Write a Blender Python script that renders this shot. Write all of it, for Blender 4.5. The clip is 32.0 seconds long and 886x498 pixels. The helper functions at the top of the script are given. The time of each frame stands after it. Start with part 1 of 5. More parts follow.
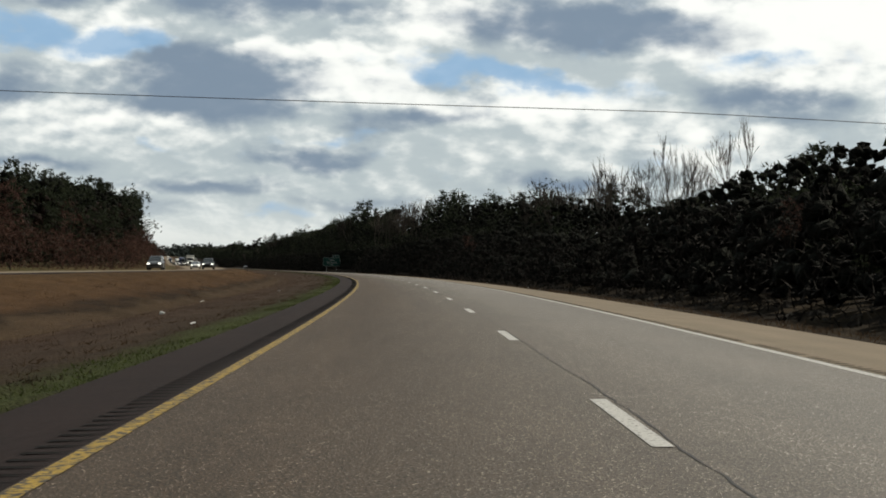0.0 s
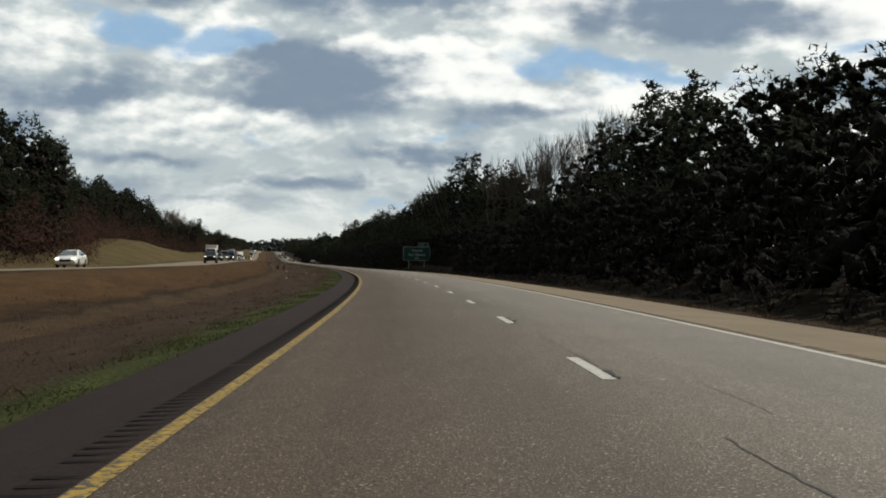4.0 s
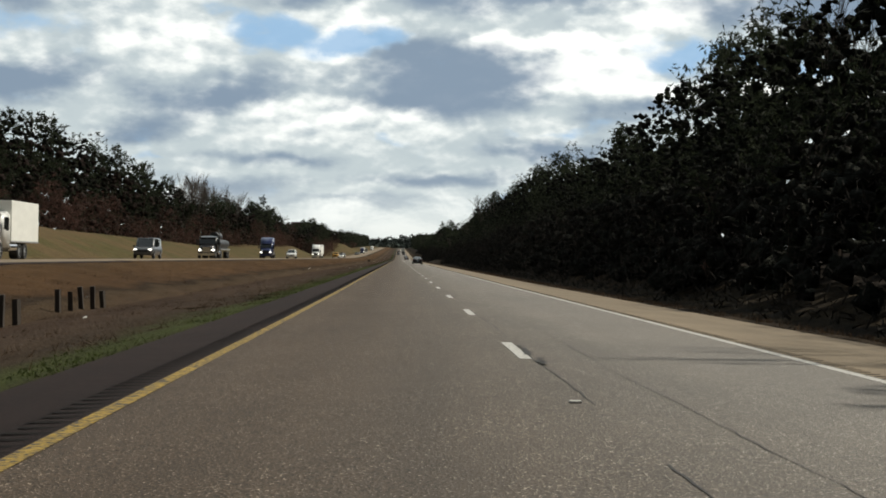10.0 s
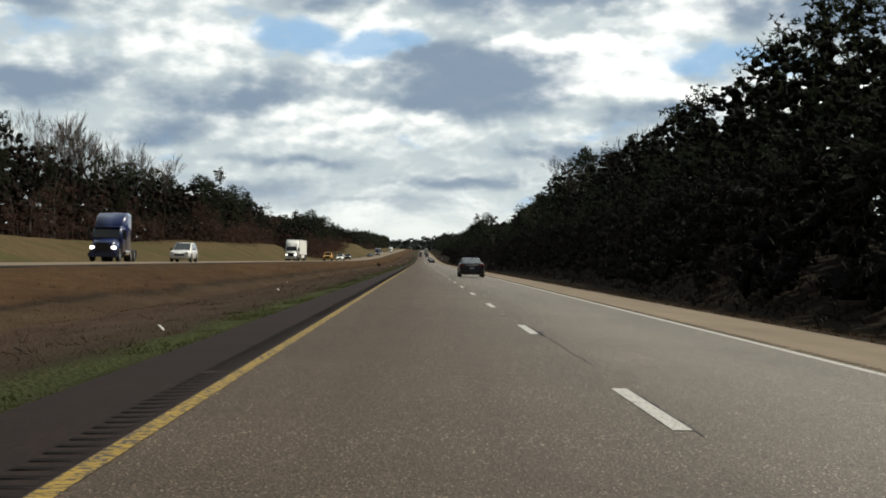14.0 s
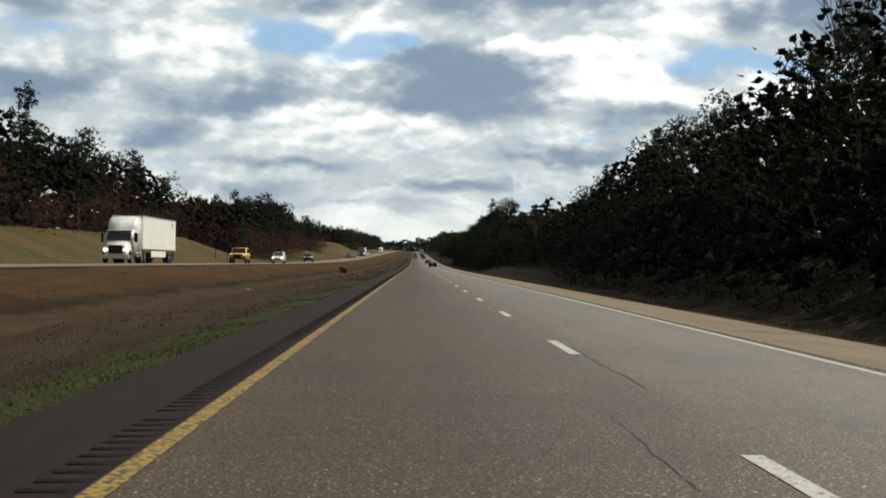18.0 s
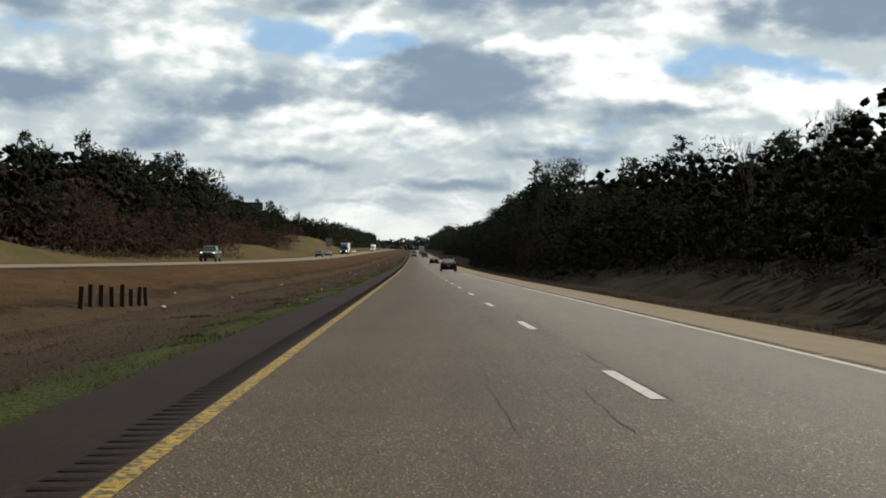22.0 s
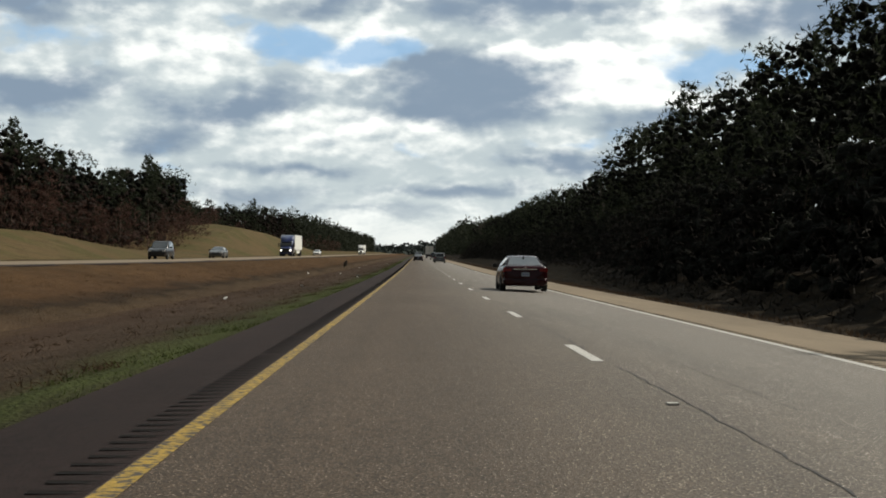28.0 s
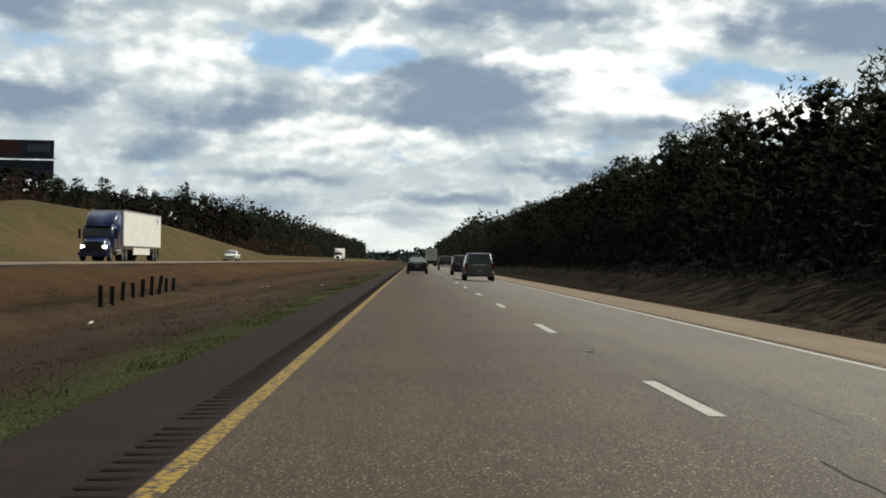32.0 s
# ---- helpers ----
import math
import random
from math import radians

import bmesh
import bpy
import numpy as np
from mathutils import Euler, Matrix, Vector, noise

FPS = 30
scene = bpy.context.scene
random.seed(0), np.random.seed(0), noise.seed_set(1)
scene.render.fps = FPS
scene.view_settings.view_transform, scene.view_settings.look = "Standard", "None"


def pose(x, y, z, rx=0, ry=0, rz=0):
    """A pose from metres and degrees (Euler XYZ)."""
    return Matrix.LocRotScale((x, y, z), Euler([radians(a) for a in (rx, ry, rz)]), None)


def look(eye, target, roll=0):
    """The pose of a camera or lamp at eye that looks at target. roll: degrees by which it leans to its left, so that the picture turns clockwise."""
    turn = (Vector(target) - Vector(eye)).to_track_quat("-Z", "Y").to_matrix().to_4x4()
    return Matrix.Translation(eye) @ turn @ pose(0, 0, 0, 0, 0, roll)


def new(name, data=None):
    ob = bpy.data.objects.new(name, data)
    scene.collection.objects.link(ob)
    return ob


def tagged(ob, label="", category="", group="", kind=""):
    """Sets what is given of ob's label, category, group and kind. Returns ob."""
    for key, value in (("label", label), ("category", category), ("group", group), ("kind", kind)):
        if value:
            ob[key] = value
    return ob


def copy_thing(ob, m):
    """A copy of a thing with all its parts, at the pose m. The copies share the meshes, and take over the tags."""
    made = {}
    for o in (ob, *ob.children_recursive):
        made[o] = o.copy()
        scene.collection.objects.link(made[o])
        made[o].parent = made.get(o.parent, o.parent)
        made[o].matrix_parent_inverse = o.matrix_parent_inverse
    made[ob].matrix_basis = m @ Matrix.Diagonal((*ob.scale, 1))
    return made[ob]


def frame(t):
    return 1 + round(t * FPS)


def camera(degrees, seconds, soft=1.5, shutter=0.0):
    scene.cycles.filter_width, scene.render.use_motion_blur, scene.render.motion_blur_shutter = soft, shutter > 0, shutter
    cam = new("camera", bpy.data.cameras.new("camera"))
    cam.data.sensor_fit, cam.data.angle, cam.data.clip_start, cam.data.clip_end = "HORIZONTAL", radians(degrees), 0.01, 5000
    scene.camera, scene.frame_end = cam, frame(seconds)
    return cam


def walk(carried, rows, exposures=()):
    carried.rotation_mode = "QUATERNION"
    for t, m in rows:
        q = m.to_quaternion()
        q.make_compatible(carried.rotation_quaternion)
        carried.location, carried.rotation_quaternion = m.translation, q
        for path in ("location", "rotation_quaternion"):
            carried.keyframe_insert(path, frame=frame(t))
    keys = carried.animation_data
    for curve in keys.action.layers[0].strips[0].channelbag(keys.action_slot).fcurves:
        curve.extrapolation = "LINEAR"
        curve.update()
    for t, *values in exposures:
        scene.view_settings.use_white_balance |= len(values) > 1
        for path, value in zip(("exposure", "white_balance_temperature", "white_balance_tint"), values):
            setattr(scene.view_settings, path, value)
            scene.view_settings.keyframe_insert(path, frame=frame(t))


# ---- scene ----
# ---- the road's line: arc length s along the yellow edge line, lateral X to its right ----
CYCLE, DASH, LANE = 12.19, 3.05, 3.66
RADIUS, CURVE_END, STRAIGHT = 1990.0, 290.0, 460.0
S0, S1 = -400.0, 4300.0


def smooth(a, b, v):
    u = np.clip((v - a) / (b - a), 0, 1)
    return u * u * (3 - 2 * u)


_s = np.arange(S0, S1 + 1, 1.0)
_k = np.where(_s < CURVE_END, 1.0, np.clip((STRAIGHT - _s) / (STRAIGHT - CURVE_END), 0, 1)) / RADIUS
_a = np.cumsum(_k[::-1])[::-1]
_g = np.interp(_s, [-400, 40, 120, 900, 1250, 2500, 2800, 4300], [-.001, -.003, -.006, -.006, .005, .005, -.004, -.004])
_x, _y, _z = np.cumsum(np.sin(_a)), np.cumsum(np.cos(_a)), np.cumsum(_g)
_i0 = int(-S0)
_x, _y, _z = _x - _x[_i0], _y - _y[_i0], _z - _z[_i0]


def bank(s):
    return np.tan(radians(1.7)) * (1 - smooth(290, 480, s))


def road_angle(s):
    return np.interp(s, _s, _a)


def place(s, X, dz=0.0):
    """World points at arc length s, X metres right of the yellow line, dz over the road's plane."""
    s, X = np.asarray(s, float), np.asarray(X, float)
    a = np.interp(s, _s, _a)
    x = np.interp(s, _s, _x) + X * np.cos(a)
    y = np.interp(s, _s, _y) - X * np.sin(a)
    z = np.interp(s, _s, _z) + np.clip(X, -34, 14) * bank(s) + dz
    return np.stack(np.broadcast_arrays(x, y, z), -1)


# ---- camera ----
cam = camera(35.64, 32.0, soft=1.8)
EYE = 1.14
# seconds, dash cycles driven, metres right of the yellow line, yaw, pitch and lean against the road (degrees)
DRIVE = [
    (0, 0.301, 2.11, -0.92, 0.72, -0.45), (1, 3.44, 2.09, -0.98, 0.56, -0.72), (2, 6.605, 2.09, -0.62, 0.60, -0.74),
    (3, 9.767, 1.91, -0.84, 0.58, -0.66), (6, 19.207, 1.63, -1.03, 0.64, -0.52), (7, 22.332, 1.63, -1.08, 0.56, -0.32),
    (8, 25.454, 1.74, -1.38, 0.48, -0.24), (9, 28.580, 2.04, -1.55, 0.48, -0.12), (10, 31.718, 2.30, -1.37, 0.38, 0.0),
    (11, 34.830, 2.26, -1.05, 0.38, 0.5), (12, 37.940, 2.10, -0.93, 0.38, 0.66), (13, 41.095, 2.03, -0.74, 0.58, 0.62),
    (14, 44.233, 1.86, -0.92, 0.47, 0.75), (17, 53.44, 1.67, -0.96, 0.58, 0.95), (18, 56.57, 1.61, -1.16, 0.57, 0.85),
    (19, 59.68, 1.67, -1.15, 0.61, 0.7), (20, 62.80, 1.70, -0.99, 0.53, 0.68), (21, 65.926, 1.61, -1.17, 0.53, 0.68),
    (22, 69.049, 1.58, -1.22, 0.55, 0.65), (23, 72.15, 1.53, -1.06, 0.55, 0.7), (24, 75.23, 1.45, -1.12, 0.62, 0.62),
    (25, 78.36, 1.43, -1.27, 0.62, 0.5), (28, 87.701, 1.57, -1.06, 0.50, 0.65), (29, 90.83, 1.54, -1.02, 0.55, 0.5),
    (30, 93.935, 1.42, -1.04, 0.56, 0.55), (31, 97.04, 1.32, -1.19, 0.58, 0.75), (32, 100.149, 1.34, -1.25, 0.55, 0.85)]


def drive_pose(n, e, yaw, pitch, lean):
    s = n * CYCLE
    p = place(s, e, EYE)
    grade = math.degrees(math.atan(np.interp(s, _s, _g)))
    tilt = math.degrees(math.atan(bank(s)))
    return pose(p[0], p[1], p[2], 90 + grade + pitch, -lean - tilt, yaw - math.degrees(road_angle(s)))


walk(cam, [(t, drive_pose(*row)) for t, *row in DRIVE], exposures=[(0, -.2, 6700, 7), (6, -.2, 6700, 7), (8, 0, 6700, 7), (32, 0, 6700, 7)])

# ---- daylight ----
SUN_AZ, SUN_EL = 62.0, 46.5      # degrees right of straight ahead, over the horizon
world = bpy.data.worlds.new("world")
scene.world = world
world.use_nodes = True
wn, wl = world.node_tree.nodes, world.node_tree.links
wn.clear()


def wmath(op, a, b=None, clamp=False):
    n = wn.new("ShaderNodeMath")
    n.operation, n.use_clamp = op, clamp
    for i, v in enumerate((a, b)):
        if v is None:
            continue
        if isinstance(v, (int, float)):
            n.inputs[i].default_value = v
        else:
            wl.new(v, n.inputs[i])
    return n.outputs[0]


def wmix(fac, a, b):
    n = wn.new("ShaderNodeMix")
    n.data_type = "RGBA"
    wl.new(fac, n.inputs[0])
    for i, v in ((6, a), (7, b)):
        if isinstance(v, tuple):
            n.inputs[i].default_value = (*v, 1)
        else:
            wl.new(v, n.inputs[i])
    return n.outputs[2]


def wnoise(vec, scale, detail=8, rough=.55):
    n = wn.new("ShaderNodeTexNoise")
    n.inputs["Scale"].default_value, n.inputs["Detail"].default_value, n.inputs["Roughness"].default_value = scale, detail, rough
    wl.new(vec, n.inputs["Vector"])
    return n


def wstep(v, a, b):
    n = wn.new("ShaderNodeMapRange")
    n.interpolation_type = "SMOOTHSTEP"
    n.inputs[1].default_value, n.inputs[2].default_value = a, b
    wl.new(v, n.inputs[0])
    return n.outputs[0]


sky = wn.new("ShaderNodeTexSky")
sky.sky_type, sky.sun_disc = "NISHITA", False
sky.sun_elevation, sky.sun_rotation = radians(SUN_EL), radians(SUN_AZ)
co = wn.new("ShaderNodeTexCoord")
sep = wn.new("ShaderNodeSeparateXYZ")
wl.new(co.outputs["Generated"], sep.inputs[0])
az = wmath("MULTIPLY", wmath("ARCTAN2", sep.outputs[0], sep.outputs[1]), 57.2958)
el = wmath("MULTIPLY", wmath("ARCSINE", sep.outputs[2]), 57.2958)
# the cloud layer as a flat sheet overhead, for the small forms
low = wmath("ADD", wmath("MAXIMUM", sep.outputs[2], 0.0), .07)
sheet = wn.new("ShaderNodeCombineXYZ")
wl.new(wmath("DIVIDE", sep.outputs[0], low), sheet.inputs[0])
wl.new(wmath("DIVIDE", sep.outputs[1], low), sheet.inputs[1])
small = wnoise(sheet.outputs[0], 1.1, 6, .5)
large = wnoise(sheet.outputs[0], .75, 6, .5)
# azimuth and height, pushed about by noise, carry the large cloud banks
flat = wn.new("ShaderNodeCombineXYZ")
wl.new(az, flat.inputs[0])
wl.new(wmath("MULTIPLY", el, 1.8), flat.inputs[1])
push = wnoise(flat.outputs[0], .26, 6, .5)
pv = wn.new("ShaderNodeVectorMath")
pv.operation = "SUBTRACT"
wl.new(push.outputs["Color"], pv.inputs[0])
pv.inputs[1].default_value = (.5, .5, .5)
ps = wn.new("ShaderNodeVectorMath")
ps.operation = "MULTIPLY"
wl.new(pv.outputs[0], ps.inputs[0])
ps.inputs[1].default_value = (6.5, 2.6, 0)
dirs = wn.new("ShaderNodeCombineXYZ")
wl.new(az, dirs.inputs[0])
wl.new(el, dirs.inputs[1])
pa = wn.new("ShaderNodeVectorMath")
wl.new(dirs.outputs[0], pa.inputs[0])
wl.new(ps.outputs[0], pa.inputs[1])


def banks(rows):
    """The sum of soft elliptic cloud banks: azimuth, height, half width, half height (degrees), tilt, weight."""
    total = None
    for a, h, ra, rh, tilt, w in rows:
        m = wn.new("ShaderNodeMapping")
        m.vector_type = "TEXTURE"
        m.inputs["Location"].default_value = (a, h, 0)
        m.inputs["Rotation"].default_value = (0, 0, radians(tilt))
        m.inputs["Scale"].default_value = (ra, rh, 1)
        wl.new(pa.outputs[0], m.inputs[0])
        g = wn.new("ShaderNodeTexGradient")
        g.gradient_type = "SPHERICAL"
        wl.new(m.outputs[0], g.inputs[0])
        v = wmath("MULTIPLY", g.outputs["Fac"], w)
        total = v if total is None else wmath("ADD", total, v)
    return total


DARK = [(2.0, 7.1, 6.0, 2.0, 4, 1.25), (-7.4, 6.4, 5.2, 1.3, 10, 1.0), (-15.4, 6.7, 4.2, 1.3, 0, 1.0), (-10.7, 4.8, 3.0, .8, 0, .8),
        (6.2, 4.3, 3.4, .9, 0, .95), (-5.3, 3.6, 3.4, .6, 0, .7), (1.3, 2.9, 4.6, .6, 0, .75), (10.4, 5.9, 4.6, .8, 8, .8),
        (3.6, 10.6, 8, 1.1, 0, .8), (18.0, 9.7, 7.5, 1.5, -4, 1.1), (-16, 10.2, 7, 1.2, 0, .75), (-7.5, 2.4, 4.5, .5, 0, .6),
        (25, 6.6, 5, .9, -8, .7), (-22, 6.5, 5, 1.5, 0, .9), (-2, 1.9, 6, .35, 0, .5), (8, 2.3, 5, .5, 0, .55), (17, 3.5, 5, .7, 0, .7), (-4.5, 10.4, 4, .7, 0, .6)]
GAPS = [(-4.8, 8.95, 4.0, .95, -12, 1.0), (-1.4, 8.4, 2.2, .8, -8, .9), (11.9, 8.1, 4.6, 1.0, -6, 1.1), (16.5, 7.3, 4.2, .8, -8, .8), (-15.8, 9.0, 3.4, .7, 0, .5), (6.4, 5.1, 2.6, .4, 6, .5),
        (-.5, 4.2, 2.0, .3, 0, .35), (-9, 3.4, 3, .35, 0, .4), (24, 8.2, 4, .7, 0, .6), (4.5, 1.8, 4, .35, 0, .4)]
BRIGHT = [(8.0, 7.6, 4.0, 1.7, 0, 1.0), (-2.4, 8.7, 2.4, 1.5, 20, .9), (11.8, 10, 5, 1.2, 0, .8), (-10, 8.6, 5, 1.3, 0, .7), (-2.5, 5.3, 6, 1.4, 0, .55), (3.5, 8.4, 1.5, .5, 0, 1.0),
          (26, 9.6, 7, 3.0, 0, 1.6), (15, 6.5, 6, 1.2, 0, .9), (-1, .9, 12, 1.0, 0, .6), (-12, 1.2, 8, 1.2, 0, .4), (5.5, 8.8, 3.5, .6, 0, .8), (22, 5, 6, 1.5, 0, .6)]
fine = wmath("SUBTRACT", small.outputs[0], .5)
broad = wmath("SUBTRACT", large.outputs[0], .5)
billow = wmath("SUBTRACT", wnoise(flat.outputs[0], .42, 6, .5).outputs[0], .5)
puffs = wmath("SUBTRACT", wnoise(flat.outputs[0], .8, 7, .5).outputs[0], .5)
dark = wstep(wmath("ADD", wmath("ADD", banks(DARK), wmath("ADD", wmath("MULTIPLY", fine, .4), wmath("MULTIPLY", puffs, -.35))), wmath("MULTIPLY", billow, 1.0)), .0, .72)
gap = wstep(wmath("ADD", wmath("ADD", banks(GAPS), wmath("MULTIPLY", puffs, .9)), wmath("MULTIPLY", billow, .8)), .12, .78)
white = wstep(wmath("ADD", wmath("ADD", banks(BRIGHT), wmath("MULTIPLY", puffs, 1.1)), wmath("MULTIPLY", billow, -1.5)), -.10, .66)
tone = wmix(white, (5.6, 6.4, 6.9), (11.6, 11.8, 11.7))
tone = wmix(wmath("MULTIPLY", dark, .92), tone, (2.2, 3.0, 4.2))
blue = wmix(wmath("MULTIPLY", gap, .85), tone, (3.1, 5.3, 8.2))
veil = wmix(wstep(el, -1, 3.5), (8.0, 8.6, 8.8), blue)
skies = wmix(wmath("ADD", wmath("MULTIPLY", wstep(el, -.2, 2.0), .12), .86), sky.outputs[0], veil)
bg = wn.new("ShaderNodeBackground")
bg.inputs["Strength"].default_value = 0.1
out = wn.new("ShaderNodeOutputWorld")
# the cloud cover is brightest round the sun and dims away from it and overhead
round_sun = wmath("ADD", wmath("MULTIPLY", wstep(sep.outputs[1], -.7, .75), .68), .32)
overhead = wmath("SUBTRACT", 1.0, wmath("MULTIPLY", wstep(el, 14, 60), .42))
dim = wn.new("ShaderNodeVectorMath")
dim.operation = "SCALE"
wl.new(skies, dim.inputs[0])
wl.new(wmath("MULTIPLY", round_sun, overhead), dim.inputs["Scale"])
wl.new(dim.outputs[0], bg.inputs[0])
wl.new(bg.outputs[0], out.inputs[0])
sun = new("sun", bpy.data.lights.new("sun", "SUN"))
sun.data.energy, sun.data.angle, sun.data.color = 4.8, radians(0.6), (1.0, 0.94, 0.84)
_d = Vector((math.sin(radians(SUN_AZ)) * math.cos(radians(SUN_EL)), math.cos(radians(SUN_AZ)) * math.cos(radians(SUN_EL)), math.sin(radians(SUN_EL))))
sun.matrix_world = look(_d * 100, (0, 0, 0))
scene.view_settings.exposure = 0.0

# ---- materials ----
def material(name, color, rough=0.8, metal=0.0, **k):
    """A node material: base colour with two scales of noise, bump, spread by island or object."""
    m = bpy.data.materials.new(name)
    m.use_nodes = True
    nt = m.node_tree
    b = nt.nodes["Principled BSDF"]
    b.inputs["Roughness"].default_value, b.inputs["Metallic"].default_value = rough, metal
    b.inputs["Base Color"].default_value = (*color, 1)
    if "spec" in k:
        b.inputs["Specular IOR Level"].default_value = k["spec"]
    co = nt.nodes.new("ShaderNodeTexCoord")
    last = None
    for scale, low, high, stretch, *space in k.get("noise", ()):
        mp = nt.nodes.new("ShaderNodeMapping")
        mp.inputs["Scale"].default_value = stretch
        nt.links.new(co.outputs["UV" if space else "Object"], mp.inputs[0])
        n = nt.nodes.new("ShaderNodeTexNoise")
        n.inputs["Scale"].default_value, n.inputs["Detail"].default_value = scale, 5
        nt.links.new(mp.outputs[0], n.inputs["Vector"])
        r = nt.nodes.new("ShaderNodeMapRange")
        r.inputs[1].default_value, r.inputs[2].default_value = 0.3, 0.7
        r.inputs[3].default_value, r.inputs[4].default_value = low, high
        nt.links.new(n.outputs[0], r.inputs[0])
        if last is None:
            last = r.outputs[0]
        else:
            q = nt.nodes.new("ShaderNodeMath")
            q.operation = "MULTIPLY"
            nt.links.new(last, q.inputs[0])
            nt.links.new(r.outputs[0], q.inputs[1])
            last = q.outputs[0]
        first = n
    if "second" in k:      # a second colour in patches
        col, scale, a, z = k["second"]
        n = nt.nodes.new("ShaderNodeTexNoise")
        n.inputs["Scale"].default_value, n.inputs["Detail"].default_value = scale, 6
        nt.links.new(co.outputs["Object"], n.inputs["Vector"])
        r = nt.nodes.new("ShaderNodeMapRange")
        r.inputs[1].default_value, r.inputs[2].default_value = a, z
        nt.links.new(n.outputs[0], r.inputs[0])
        mx = nt.nodes.new("ShaderNodeMix")
        mx.data_type = "RGBA"
        mx.inputs[6].default_value, mx.inputs[7].default_value = (*color, 1), (*col, 1)
        nt.links.new(r.outputs[0], mx.inputs[0])
        base = mx.outputs[2]
    else:
        c = nt.nodes.new("ShaderNodeRGB")
        c.outputs[0].default_value = (*color, 1)
        base = c.outputs[0]
    if "spread" in k:      # random brightness, by island or by object
        kind, low, high = k["spread"]
        g = nt.nodes.new("ShaderNodeNewGeometry" if kind == "island" else "ShaderNodeObjectInfo")
        r = nt.nodes.new("ShaderNodeMapRange")
        r.inputs[3].default_value, r.inputs[4].default_value = low, high
        nt.links.new(g.outputs["Random Per Island" if kind == "island" else "Random"], r.inputs[0])
        if last is None:
            last = r.outputs[0]
        else:
            q = nt.nodes.new("ShaderNodeMath")
            q.operation = "MULTIPLY"
            nt.links.new(last, q.inputs[0])
            nt.links.new(r.outputs[0], q.inputs[1])
            last = q.outputs[0]
    if last is not None:
        v = nt.nodes.new("ShaderNodeVectorMath")
        v.operation = "SCALE"
        nt.links.new(base, v.inputs[0])
        nt.links.new(last, v.inputs["Scale"])
        base = v.outputs[0]
    nt.links.new(base, b.inputs["Base Color"])
    if k.get("thin"):      # light comes through thin leaves
        tr = nt.nodes.new("ShaderNodeBsdfTranslucent")
        nt.links.new(base, tr.inputs[0])
        ms = nt.nodes.new("ShaderNodeMixShader")
        ms.inputs[0].default_value = k["thin"]
        out_ = next(n for n in nt.nodes if n.type == "OUTPUT_MATERIAL")
        nt.links.new(b.outputs[0], ms.inputs[1])
        nt.links.new(tr.outputs[0], ms.inputs[2])
        nt.links.new(ms.outputs[0], out_.inputs[0])
    if "bump" in k:
        scale, strength, dist = k["bump"]
        n = nt.nodes.new("ShaderNodeTexNoise")
        n.inputs["Scale"].default_value, n.inputs["Detail"].default_value = scale, 4
        nt.links.new(co.outputs["Object"], n.inputs["Vector"])
        bp = nt.nodes.new("ShaderNodeBump")
        bp.inputs["Strength"].default_value, bp.inputs["Distance"].default_value = strength, dist
        nt.links.new(n.outputs[0], bp.inputs["Height"])
        nt.links.new(bp.outputs[0], b.inputs["Normal"])
    if "glow" in k:
        b.inputs["Emission Color"].default_value = (*k["glow"][0], 1)
        b.inputs["Emission Strength"].default_value = k["glow"][1]
    return m


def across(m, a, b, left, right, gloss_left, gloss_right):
    """Carry a tint and the gloss of a pavement from one lateral place to another: outer-lane wear, with the sun's sheen
    painted in.
    """
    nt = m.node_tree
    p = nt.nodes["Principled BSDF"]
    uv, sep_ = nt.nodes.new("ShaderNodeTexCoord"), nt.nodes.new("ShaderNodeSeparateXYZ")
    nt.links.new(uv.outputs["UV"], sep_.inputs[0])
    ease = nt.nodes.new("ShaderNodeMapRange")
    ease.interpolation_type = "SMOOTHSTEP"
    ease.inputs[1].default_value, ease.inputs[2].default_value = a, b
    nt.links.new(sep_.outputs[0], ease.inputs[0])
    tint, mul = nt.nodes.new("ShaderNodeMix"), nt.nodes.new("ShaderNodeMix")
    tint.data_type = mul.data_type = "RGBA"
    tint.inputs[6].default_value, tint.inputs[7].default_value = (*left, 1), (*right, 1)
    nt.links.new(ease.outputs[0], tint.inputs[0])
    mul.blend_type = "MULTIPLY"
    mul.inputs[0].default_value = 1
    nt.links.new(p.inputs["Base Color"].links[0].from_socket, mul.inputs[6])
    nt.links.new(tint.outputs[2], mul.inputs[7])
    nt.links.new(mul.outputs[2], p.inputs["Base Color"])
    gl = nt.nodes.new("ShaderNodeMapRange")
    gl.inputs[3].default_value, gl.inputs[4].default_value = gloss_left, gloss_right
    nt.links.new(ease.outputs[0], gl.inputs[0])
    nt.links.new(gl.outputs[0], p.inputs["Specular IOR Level"])


